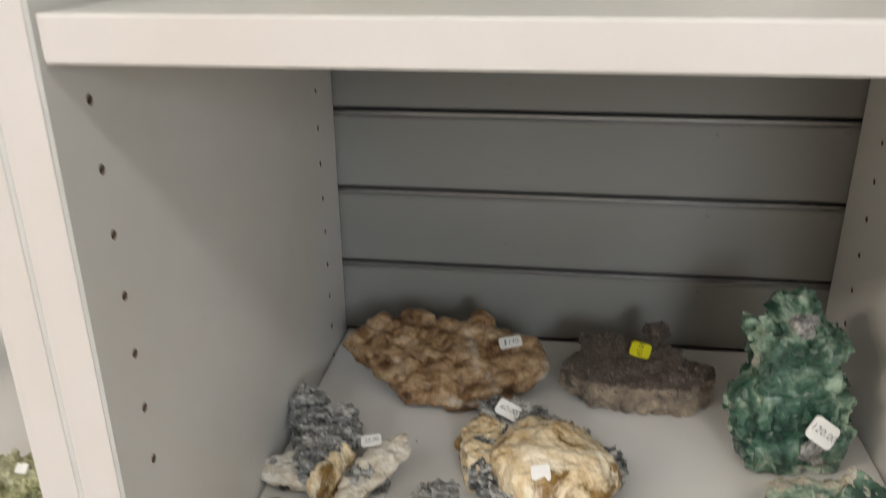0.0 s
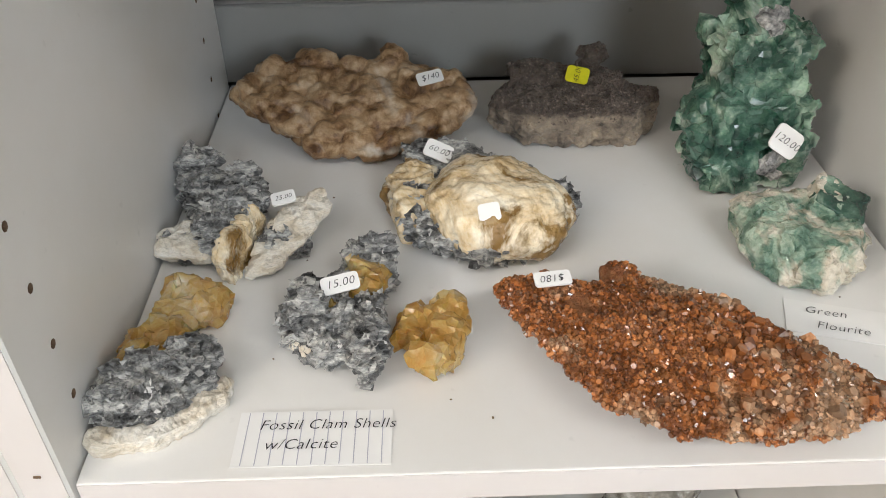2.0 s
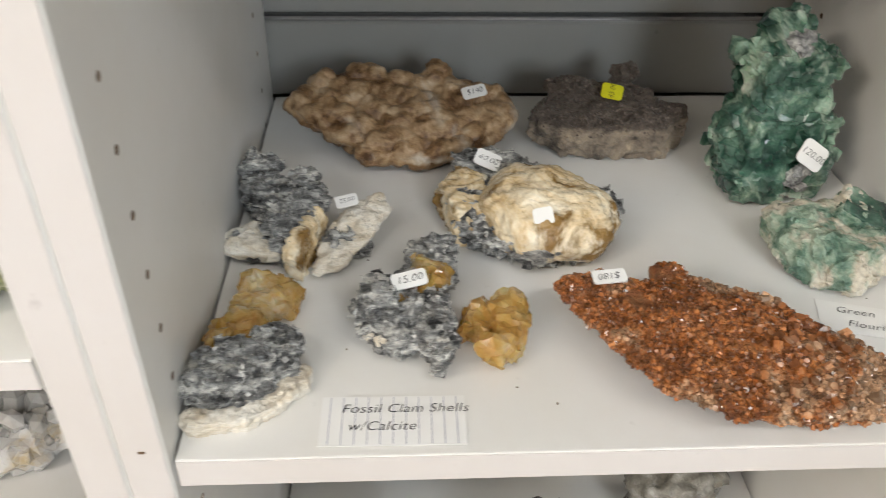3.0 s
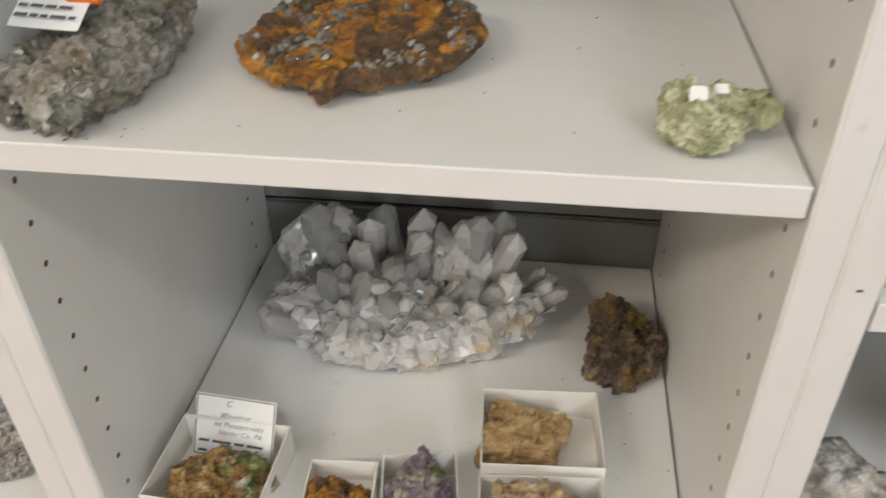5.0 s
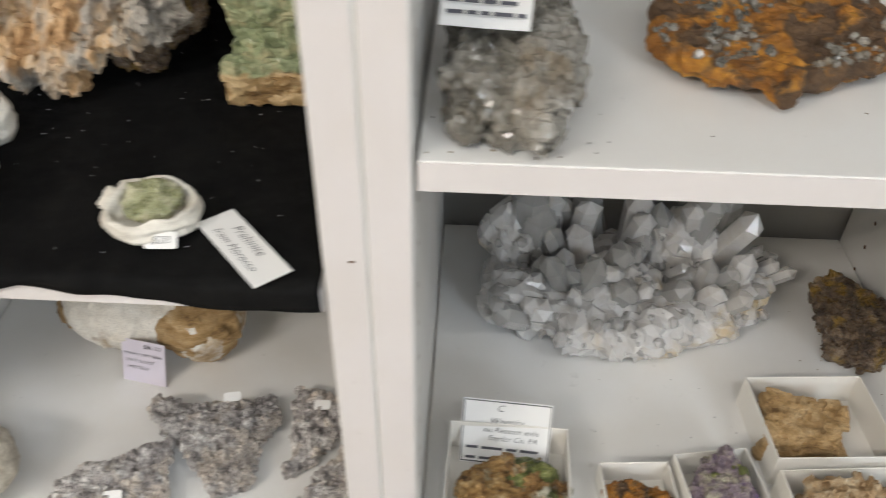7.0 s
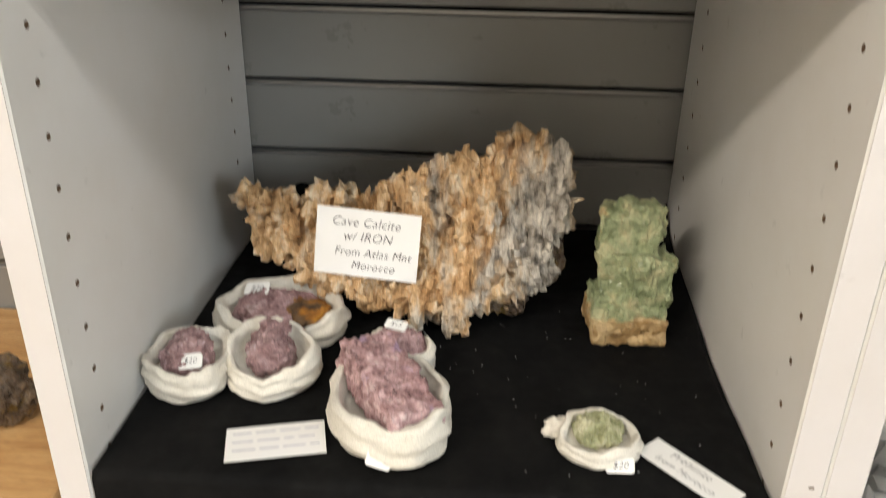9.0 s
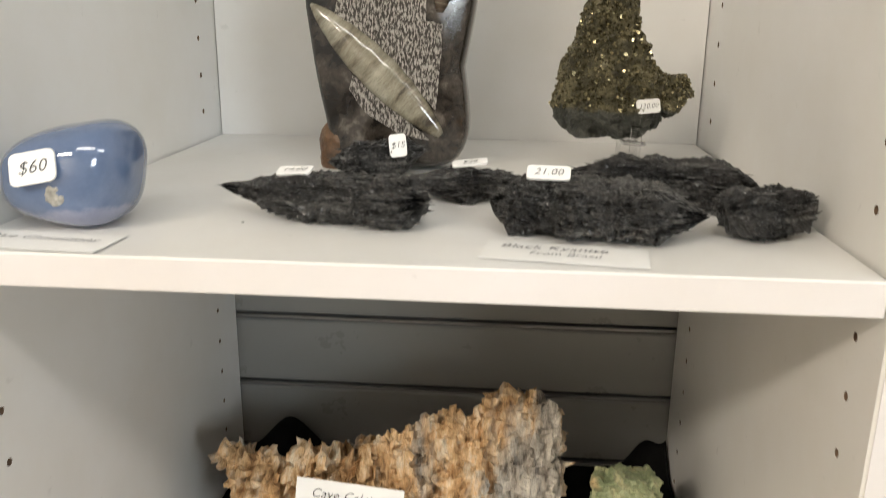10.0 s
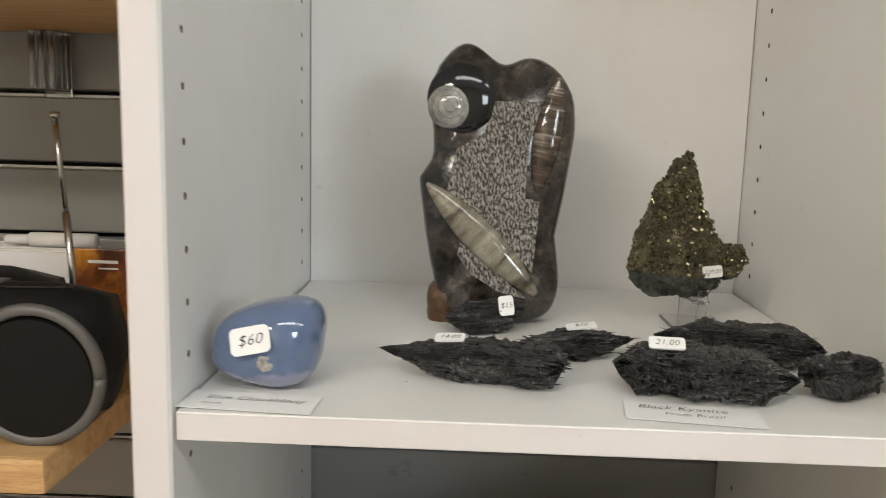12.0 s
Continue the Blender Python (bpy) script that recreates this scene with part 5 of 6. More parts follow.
card("white card with handwritten capitals leaning on calcite", look((-0.8375, 0.188, 1.071), (-0.806, 0.75, 0.949)) @ pose(0, 0, 0.004, 0, 180, 0) @ pose(0, 0, 0, 0, 180, 3), 0.086, 0.056,
     [("Cave Calcite", 0.0105, -0.002, 0.017), ("w/ IRON", 0.0105, 0.0, 0.005), ("From Atlas Mnt", 0.0095, 0.005, -0.008), ("Morocco", 0.0095, 0.006, -0.019)])

t, s, me = rock("green_calcite_stack", (-0.617, 0.214, ZA),
                [("b", (-0.002, -0.002, 0.016), (0.030, 0.026, 0.016), (0, 0, 4)), ("b", (-0.004, 0.005, 0.060), (0.024, 0.018, 0.050), (3, -2, -6)), ("b", (0.012, -0.008, 0.044), (0.017, 0.017, 0.032), (0, 4, 10)),
                 ("b", (0.002, 0.004, 0.104), (0.018, 0.014, 0.012), (0, 10, 20))],
                0.0016, [("n", 0.03, 0.004), ("c", 0.014, 0.0016), ("c", 0.006, 0.0010), ("n", 0.004, 0.0006)], 113, STALAG,
                "upright green and tan calcite block on black cloth", chips=0.35)
extra(t, "tan_base", [("b", (-0.002, -0.003, 0.012), (0.031, 0.026, 0.011), (0, 0, 4))], [("n", 0.02, 0.003), ("r", 0.008, 0.0012, (1, 1, 3))], 114, TANROCK, "tan layered base", 0.0015, 0.4)


def bowl(w, d, h, seed, flat=0.0):
    """A nest of folded gauze: an outer wall, a rolled rim and a hollow, with creases round it."""
    prof = [(0.0, 0.0), (0.62, 0.0), (0.88, 0.10), (1.0, 0.36), (1.0, 0.62), (0.96, 0.90), (0.90, 1.0), (0.83, 0.97), (0.79, 0.80), (0.74, 0.55), (0.4, 0.45), (0.0, 0.42)]
    us = np.linspace(0, len(prof) - 1, 40)
    pr = np.interp(us, range(len(prof)), [q[0] for q in prof])
    pz = np.interp(us, range(len(prof)), [q[1] for q in prof])
    n, verts, faces = 72, [], []
    for r, z in zip(pr, pz):
        for k in range(n):
            a = 2 * math.pi * k / n
            c, s = math.cos(a), math.sin(a)
            rr = r * (1 + 0.15 * noise.noise(Vector((c * 1.3, s * 1.3, seed))) + 0.07 * noise.noise(Vector((c * 3, s * 3, z * 9 + seed))) + 0.03 * math.sin(z * 16 + 3 * c + seed))
            zz = z * (1 + 0.28 * noise.noise(Vector((c * 1.1, s * 1.1, seed + 9))) + 0.08 * noise.noise(Vector((c * 5, s * 5, seed)))) + flat * z * s
            verts.append((rr * c * w, rr * s * d, max(zz * h, 0.0)))
    for j in range(len(us) - 1):
        for k in range(n):
            q = (k + 1) % n
            faces.append((j * n + k, j * n + q, (j + 1) * n + q, (j + 1) * n + k))
    return verts, faces


def wrapped(place, w, d, h, turn, stones, material, seed, label, rise=0.0):
    """A crystal lying in a nest of cream gauze. stones: blobs in the nest's own sizes."""
    t = thing("wrapped_crystal", pose(*place, 0, 0, turn), label, "mineral", "crystals in cream wrapping")
    v, f = bowl(w, d, h, seed, rise)
    raw("wrapping", v, f, WRAP, t, "cream gauze wrapping", True)
    blobs = [(k, (c[0] * w, c[1] * d, c[2] * h), (r[0] * w, r[1] * d, r[2] * h), rot) for k, c, r, rot in stones]
    me = relief(blob_mesh(blobs, 0.0012), [("n", 0.014, 0.0028), ("c", 0.006, 0.0014), ("r", 0.005, 0.001), ("n", 0.003, 0.0006)], seed + 1, False)
    st = mesh_part("crystal", me, material, t, smooth=True)
    crystals("crystal_points", me, 160, seed, (6, 0.45), (0.0007, 0.0018), (0.8, 1.4), material, t, lambda q, n: n[2] > 0.3, 0.9, 0.4)
    return t, st


# the half-moon geode stands tilted, the others lie
t, st = wrapped((-0.912, 0.178, ZA), 0.058, 0.042, 0.032, -2, [("e", (0, 0, 0.62), (0.68, 0.62, 0.42), (18, 0, 0)), ("e", (-0.3, 0.1, 0.8), (0.3, 0.4, 0.3), (18, 0, 0))], AMETHYST, 121,
                "half-moon amethyst geode in cream wrapping with a price tag", 0.2)
mesh_part("rusty_matrix", relief(blob_mesh([("e", (0.026, -0.004, 0.026), (0.020, 0.018, 0.010), (0, 0, 0))], 0.0012), [("n", 0.014, 0.004), ("n", 0.004, 0.001)], 2, False), RUST, t, "rusty orange matrix", True)
sticker(t, st, (-0.934, 0.192, 1.02), (0, -0.6, 0.8), 0.022, 0.013, "$20", 0.007, 4)
wrapped((-0.902, 0.110, ZA), 0.036, 0.038, 0.030, 10, [("e", (0, 0, 0.75), (0.52, 0.5, 0.55), (15, 0, 0)), ("b", (0, 0.15, 1.1), (0.26, 0.28, 0.45), (20, 30, 20))], AMETHYST, 125, "purple amethyst point in cream wrapping", 0.2)
t, st = wrapped((-0.963, 0.100, ZA), 0.033, 0.036, 0.030, 20, [("e", (0, 0, 0.8), (0.6, 0.55, 0.5), (10, 0, 0)), ("b", (0.1, 0.1, 1.0), (0.3, 0.3, 0.35), (10, 20, 30))], AMETHYST, 127,
                "purple amethyst cluster in cream wrapping with a tag", 0.1)
sticker(t, st, (-0.956, 0.095, 1.0), (0, -0.5, 0.85), 0.018, 0.012, "$20", 0.006, 8)
t, st = wrapped((-0.804, 0.060, ZA), 0.042, 0.060, 0.033, 26, [("b", (0, 0.04, 0.95), (0.46, 0.80, 0.42), (4, 6, 4))], AMETHYST, 129,
                "long pink-purple amethyst block in cream wrapping", -0.1)
sticker(t, st, (-0.804, 0.006, 1.0), (0, -0.8, 0.6), 0.017, 0.010, "", 0.006, -14)
t, st = wrapped((-0.806, 0.134, ZA), 0.029, 0.022, 0.026, -25, [("e", (0, 0, 0.8), (0.8, 0.78, 0.6), (8, 0, 0))], AMETHYST, 131, "small brown-pink amethyst piece in cream wrapping", 0.1)
sticker(t, st, (-0.808, 0.138, 1.02), (0, -0.4, 0.9), 0.018, 0.009, "$15", 0.006, -12)
t, st = wrapped((-0.658, 0.047, ZA), 0.028, 0.026, 0.017, -6, [("e", (0, 0.1, 0.85), (0.62, 0.62, 0.5), (6, 0, 0))], PREHNITE, 133, "green prehnite nodule in cream wrapping with a price tag", 0.1)
mesh_part("wrapping_tail", relief(blob_mesh([("e", (-0.028, 0.010, 0.007), (0.010, 0.009, 0.006), (0, 0, 20))], 0.001), [("r", 0.008, 0.004), ("n", 0.006, 0.002)], 6), WRAP, t, "crumpled cream wrapping end", True)
sticker(t, st, (-0.646, 0.024, 0.992), (0, -0.75, 0.6), 0.019, 0.010, "$20", 0.0065, 2)
card("white paper strip with handwriting on black cloth", pose(-0.600, 0.0245, ZA + 0.003, 0, 0, -49), 0.071, 0.024, [("Prehinite", 0.0085, -0.002, 0.005), ("from Morocco", 0.0075, 0.0, -0.005)], ink=PENCIL)
lab = card("white card with faint handwriting on black cloth", pose(-0.880, 0.033, ZA + 0.003, 0, 0, 14), 0.068, 0.036, [])
bars(lab, 0.068, 3, 0.010, 0.009, 0.0010, 0.0008, 5, RULE)

# ---- bay A, lower shelf ----
Z3 = 0.632
t, s, me = rock("whale_vertebra", (-0.806, 0.300, Z3),
                [("e", (0.0, 0.0, 0.040), (0.098, 0.058, 0.040), (0, 0, -3)), ("e", (-0.030, -0.012, 0.042), (0.062, 0.050, 0.042), (0, 0, 0)), ("e", (0.055, -0.02, 0.036), (0.046, 0.046, 0.036), (0, 0, 0))],
                0.0028, [("n", 0.06, 0.008), ("n", 0.014, 0.0016), ("n", 0.005, 0.0005)], 141, BONE, "cream and brown fossil whale vertebra", "fossil")
for c, r, sd in (((0.054, -0.034, 0.036), (0.046, 0.032, 0.036), 3), ((-0.082, -0.006, 0.034), (0.024, 0.03, 0.026), 5)):
    extra(t, "worn_patch", [("e", c, r, (0, 0, 0))], [("n", 0.03, 0.006), ("n", 0.008, 0.0016)], sd, TANROCK, "brown worn spongy bone", 0.0024)
t = card("lilac folded card with handwritten capitals", pose(-0.8000, 0.2250, Z3 + 0.0235, 72, 0, -11), 0.049, 0.050,
         [("$80.00", 0.0068, 0.010, 0.019), ("WHALE VERTEBRA", 0.0050, 0.0, 0.009), ("EAST COAST", 0.0052, -0.004, 0.001), ("MIOCENE", 0.0052, -0.006, -0.007)], LILAC)
rock("brain_coral", (-0.926, 0.080, Z3), [("e", (0, 0, 0.030), (0.060, 0.050, 0.034), (0, 0, 0)), ("e", (0.020, 0.010, 0.036), (0.036, 0.034, 0.028), (0, 0, 0))], 0.0016,
     [("n", 0.06, 0.007), ("v", 0.0042, 0.0007)], 143, CORAL, "cream rounded brain coral with fine pits", "coral")
DR = [("n", 0.02, 0.005), ("c", 0.008, 0.0035), ("r", 0.006, 0.0016), ("n", 0.003, 0.001)]
for nm, x, y, blobs, sd, at in (
        ("crystal_druse", -0.790, 0.092, [("p", (0, 0, 0.014), (0.9, 0.7, 0.013), (0, 0, 0), [(-0.046, -0.005), (0.007, 0.022), (0.048, 0.038), (0.060, -0.024), (0.03, -0.046), (-0.04, -0.042)]), ("e", (0.01, 0.0, 0.022), (0.03, 0.016, 0.010), (0, 0, 20))], 151, (-0.772, 0.068, 0.65)),
        ("crystal_druse", -0.708, 0.150, [("p", (0, 0, 0.014), (0.9, 0.75, 0.012), (0, 0, 0), [(-0.074, 0.022), (-0.066, 0.036), (-0.029, 0.026), (0.052, 0.040), (0.062, 0.018), (0.048, -0.024), (0.046, -0.060), (0.020, -0.074), (-0.017, -0.029)]),
                                           ("e", (0.016, 0.0, 0.022), (0.026, 0.03, 0.010), (0, 0, 0))], 153, (-0.694, 0.178, 0.66)),
        ("crystal_druse", -0.606, 0.160, [("p", (0, 0, 0.011), (0.9, 0.75, 0.010), (0, 4, 0), [(-0.030, 0.046), (0.044, 0.029), (0.012, -0.020), (-0.022, -0.058)])], 155, (-0.606, 0.180, 0.65)),
        ("crystal_druse", -0.580, 0.085, [("p", (0, 0, 0.012), (0.9, 0.75, 0.011), (0, -4, 0), [(0.018, 0.054), (0.002, 0.057), (-0.031, -0.008), (-0.026, -0.050), (0.018, -0.050)])], 157, None)):
    t, s, me = rock(nm, (x, y, Z3), blobs, 0.0017, DR, sd, GREYDRUSE, "grey and white crystal druse on the lower shelf", group="grey crystal druses", chips=0.4)
    crystals("druse_points", me, 380, sd, (6, 0.4), (0.001, 0.003), (1.0, 2.0), GREYDRUSE, t, lambda q, n: n[2] > 0.2, 0.9, 0.4)
    if at:
        sticker(t, s, at, (0, -0.3, 0.95), 0.016, 0.010, "", 0.005, 6)

# ---- bay A, upper shelf ----
Z1 = 1.338
t = thing("blue_chalcedony", (-0.9555, 0.060, Z1), "polished blue chalcedony tumbled stone with a price sticker", "mineral")
bm = bmesh.new()
bmesh.ops.create_uvsphere(bm, u_segments=72, v_segments=44, radius=1)
for q in bm.verts:
    n = q.co.normalized()
    r = (abs(n.x) ** 2.7 + abs(n.y) ** 2.5 + abs(n.z) ** 2.7) ** (-1 / 2.6)
    q.co = Vector((n.x * r * 0.0355 + 0.005 * n.z, n.y * r * 0.032, n.z * r * 0.0268 * (1 + 0.24 * n.x))) * (1 + 0.03 * noise.noise(n * 1.4))
low = min(q.co.z for q in bm.verts)
for q in bm.verts:
    q.co.z -= low
me = bpy.data.meshes.new("stone")
bm.to_mesh(me)
bm.free()
s = mesh_part("stone", me, CHALC, t, smooth=True)
sticker(t, s, (-0.9595, 0.037, 1.369), (0.0, -0.85, 0.45), 0.024, 0.017, "$60", 0.0095, 12)
mesh_part("rough_spot", relief(blob_mesh([("e", (0.004, -0.0305, 0.022), (0.006, 0.002, 0.006), (0, 0, 0))], 0.0008), [("n", 0.006, 0.001)], 3, False), GONIA, t, "rough grey patch", True)

# polished fossil plaque: outline by eight smooth lobes, a goniatite and two orthoceras in relief
t = thing("fossil_plaque", pose(-0.807, 0.262, Z1, -4, 0, 0), "polished black fossil plaque with goniatite and orthoceras", "fossil")


def plaque(scale, thick):
    """A flat-backed slab with a wavy freeform outline, rounded towards the front."""
    right_w, right_x = (0, 0.14, 0.33, 0.48, 0.72, 0.85, 0.94, 1), (0.060, 0.058, 0.051, 0.057, 0.065, 0.065, 0.059, 0.052)
    left_w, left_x = (0, 0.16, 0.33, 0.53, 0.61, 0.72, 0.8, 0.93, 1), (0.0525, 0.054, 0.0605, 0.067, 0.055, 0.056, 0.0605, 0.0605, 0.056)
    n, bm = 96, bmesh.new()
    rings = []
    for k, (inset, y) in enumerate(((0.0, 0.0), (0.0, -thick * 0.6), (0.0022, -thick * 0.88), (0.006, -thick))):
        ring = []
        for i in range(n):
            a = 2 * math.pi * i / n
            cx, cz = math.sin(a), math.cos(a)
            e = (abs(cx) ** 5 + abs(cz) ** 5) ** (-0.2)
            px, pz = cx * e, cz * e
            w = (pz + 1) / 2
            x = px * float(np.interp(w, left_w, left_x) if px < 0 else np.interp(w, right_w, right_x)) * scale
            top = 0.226 + 0.010 * math.exp(-((px + 0.55) / 0.35) ** 2) - 0.008 * math.exp(-((px - 0.05) / 0.26) ** 2) - 0.001 * px
            z = w * top
            d = math.hypot(px, pz)
            ring.append(bm.verts.new((x - inset * px / d, y, min(max(z - inset * pz / d, inset * 0.4), 0.24))))
        rings.append(ring)
    for a, b2 in zip(rings, rings[1:]):
        for i in range(n):
            bm.faces.new((a[i], a[(i + 1) % n], b2[(i + 1) % n], b2[i]))
    bm.faces.new(rings[0])
    bm.faces.new(rings[-1][::-1])
    bmesh.ops.recalc_face_normals(bm, faces=bm.faces[:])
    return bm


slab = part("slab", plaque(1.0, 0.030), FOSSIL, t, smooth=True)


def pad(name, outline, y0, y1, material, label):
    """A raised flat field with soft edge in the plaque's face."""
    bm = bmesh.new()
    rings = []
    cx = sum(q[0] for q in outline) / len(outline)
    cz = sum(q[1] for q in outline) / len(outline)
    fine = []
    for (ax, az), (bx, bz) in zip(outline, outline[1:] + outline[:1]):
        for k in range(6):
            x, z = ax + (bx - ax) * k / 6, az + (bz - az) * k / 6
            fine.append((x + 0.0014 * noise.noise(Vector((x * 150, z * 150, 1))), z + 0.0014 * noise.noise(Vector((x * 150, z * 150, 7)))))
    for y, k in ((y0, 1.0), (y1, 0.985)):
        rings.append([bm.verts.new((cx + (x - cx) * k, y, cz + (z - cz) * k)) for x, z in fine])
    n = len(fine)
    for i in range(n):
        bm.faces.new((rings[0][i], rings[0][(i + 1) % n], rings[1][(i + 1) % n], rings[1][i]))
    bm.faces.new(rings[1])
    bmesh.ops.recalc_face_normals(bm, faces=bm.faces[:])
    return part(name, bm, material, t, label)


pad("picked_field", [(-0.004, 0.187), (0.036, 0.187), (0.026, 0.154), (0.023, 0.105), (0.036, 0.104), (0.032, 0.042), (-0.010, 0.086), (-0.043, 0.110), (-0.036, 0.146), (-0.012, 0.160)], -0.029, -0.0312,
    PICK, "pale chiselled stone field")
pad("picked_field", [(-0.030, 0.068), (-0.008, 0.050), (0.028, 0.021), (0.004, 0.026), (-0.020, 0.040), (-0.032, 0.056)], -0.029, -0.0312, PICK, "pale chiselled stone field")


def spindle(name, x, z, turn, ln, r, rib, material, label):
    """A tapered cone fossil with ribs, half sunk in the face."""
    bm = bmesh.new()
    rings, m = [], 36
    for k in range(m + 1):
        u = k / m
        rr = r * math.sin(math.pi * min(1, u * 0.96 + 0.03)) ** 0.7 * (1 + 0.02 * math.sin(u * rib * 6.28))
        rings.append([bm.verts.new((rr * math.cos(a), 0.55 * rr * math.sin(a), (u - 0.5) * ln)) for a in (2 * math.pi * i / 16 for i in range(16))])
    for a, b2 in zip(rings, rings[1:]):
        for i in range(16):
            bm.faces.new((a[i], a[(i + 1) % 16], b2[(i + 1) % 16], b2[i]))
    bm.faces.new(rings[0][::-1])
    bm.faces.new(rings[-1])
    ob = part(name, bm, material, t, label, True)
    ob.matrix_basis = pose(x, -0.0305, z, 0, turn, 0)
    return ob


sp = spindle("orthoceras", -0.012, 0.071, -46, 0.132, 0.0145, 7, ORTHO, "banded grey orthoceras fossil")
sp = spindle("orthoceras", 0.041, 0.160, 9, 0.098, 0.0118, 6, ORTHO_BROWN, "banded brown orthoceras fossil")
bm = bmesh.new()
bmesh.ops.create_uvsphere(bm, u_segments=40, v_segments=20, radius=1, matrix=pose(-0.031, -0.026, 0.188) @ Matrix.Diagonal((0.0305, 0.011, 0.031, 1)))
part("polished_ring", bm, JET, t, "polished black stone ring", True)
bm = bmesh.new()
bmesh.ops.create_uvsphere(bm, u_segments=40, v_segments=20, radius=1, matrix=pose(-0.042, -0.031, 0.181) @ Matrix.Diagonal((0.0185, 0.011, 0.0185, 1)))
g = part("goniatite", bm, GONIA, t, "pale grey coiled goniatite", True)
# the coil of the goniatite
pts = []
for k in range(70):
    a = k * 0.26
    rr = 0.0015 + 0.0150 * k / 70
    x, z = -0.042 + rr * math.cos(a), 0.181 + rr * math.sin(a)
    yy = -0.031 - 0.011 * math.sqrt(max(0.0, 1 - (rr / 0.0185) ** 2))
    pts.append((x, yy, z))
part("coil_line", tube(pts, 0.00016, 6), FOSSIL, g, "dark spiral suture")
mesh_part("rusty_corner", relief(blob_mesh([("e", (-0.044, -0.016, 0.014), (0.014, 0.0150, 0.024), (0, 0, 0))], 0.0015), [("n", 0.012, 0.0014)], 5, False), RUSTY, t, "rusty brown rough corner", True)

# black kyanite: layered blades with grooves along their length, frayed ends
def kyanite(a, b, d, h, seed, label, left=0.5, right=0.5, arch=0.0, lean=0.0):
    """A bladed piece from a to b on the shelf; left and right say how much of each end tapers, arch lifts the ends."""
    dx, dy = b[0] - a[0], b[1] - a[1]
    w = math.hypot(dx, dy) / 2
    t = thing("black_kyanite", pose((a[0] + b[0]) / 2, (a[1] + b[1]) / 2, Z1, 0, 0, math.degrees(math.atan2(dy, dx))), label, "mineral", "black kyanite pieces")
    nu, na, verts, faces = 130, 88, [], []
    for i in range(nu + 1):
        u = -1 + 2 * i / nu
        k = min(1.0, ((u + 1) / (2 * left)) ** 0.75 if left else 1.0) * min(1.0, ((1 - u) / (2 * right)) ** 0.75 if right else 1.0)
        k = max(k, 0.05) * (1 + 0.16 * noise.noise(Vector((u * 3.2, seed, 0))))
        for q in range(na):
            an = 2 * math.pi * q / na
            c, s = math.cos(an), math.sin(an)
            cx, sx = math.copysign(abs(c) ** 0.8, c), math.copysign(abs(s) ** 0.9, s)
            v = Vector((u * 1.1 + 0.5 * s, c * 4.5, s * 4.5 + seed))
            groove = 1 + 0.16 * noise.noise(v * 1.0) - 0.20 * abs(noise.noise(Vector((u * 1.6 + c, c * 8, s * 8 + seed)))) - 0.14 * abs(noise.noise(Vector((u * 3.5, c * 19, s * 19 + seed))))
            chip = 0.15 * noise.noise(Vector((u * 13, c * 3, s * 3 + seed))) + 0.11 * noise.noise(Vector((u * 30, c * 7, s * 7 + seed)))
            fray = 0.10 * noise.noise(Vector((seed * 3.1, c * 7, s * 7))) + 0.09 * noise.noise(Vector((seed * 1.7, c * 16, s * 16)))
            r = k * (groove + chip)
            x = w * u * (1 + fray * abs(u) ** 3)
            z = h * 0.5 * (1 + sx * r) + arch * h * u * u + lean * x
            verts.append((x, d * cx * r + 0.12 * d * noise.noise(Vector((u * 2, seed, 5))), max(z, 0.0)))
    for i in range(nu):
        for q in range(na):
            n = (q + 1) % na
            faces.append((i * na + q, i * na + n, (i + 1) * na + n, (i + 1) * na + q))
    faces += [tuple(range(na))[::-1], tuple(range(nu * na, (nu + 1) * na))]
    low = min(q[2] for q in verts)
    s = raw("bladed_stone", [(q[0], q[1], q[2] - low) for q in verts], faces, KYANITE, t)
    rg = np.random.RandomState(seed)
    pts, nor = surface(s.data, int(1500 * w), seed, lambda q, n: n[2] > -0.3)
    verts, faces = [], []
    base, bf = prism(5, 0.35)
    for q, n in zip(pts, nor):
        dr = Vector((1.0 if q[0] > -w * 0.2 else -1.0, rg.normal(0, 0.16), rg.normal(0.02, 0.11))).normalized()
        mm = np.array(dr.to_track_quat("Z", "X").to_matrix())
        ln = rg.uniform(0.008, 0.020)
        vv = (base * (rg.uniform(0.0003, 0.0007), rg.uniform(0.0008, 0.0022), ln) - (0, 0, ln * 0.55)) @ mm.T + q
        vv[:, 2] = np.maximum(vv[:, 2], 0.0003)
        o0 = sum(len(x) for x in verts)
        verts.append(vv)
        faces += [tuple(i + o0 for i in f) for f in bf]
    tagged(raw("blade_crust", np.concatenate(verts).tolist(), faces, KYANITE, t), kind="stuff")
    return t, s


t, s = kyanite((-0.884, 0.092), (-0.768, 0.066), 0.019, 0.028, 3, "long pointed black kyanite blade on the white shelf", 0.42, 0.04, 0.05)
sticker(t, s, (-0.840, 0.082, 1.362), (0, -0.2, 0.98), 0.020, 0.010, "14.00", 0.006, 0)
t, s = kyanite((-0.846, 0.200), (-0.782, 0.212), 0.015, 0.027, 11, "small black kyanite fan before the plaque", 0.28, 0.22, 0.1, 0.12)
sticker(t, s, (-0.798, 0.198, 1.362), (0, -0.9, 0.4), 0.012, 0.016, "$15", 0.006, 8)
t, s = kyanite((-0.788, 0.132), (-0.706, 0.150), 0.021, 0.022, 17, "flat black kyanite blade on the white shelf", 0.45, 0.5, 0.1)
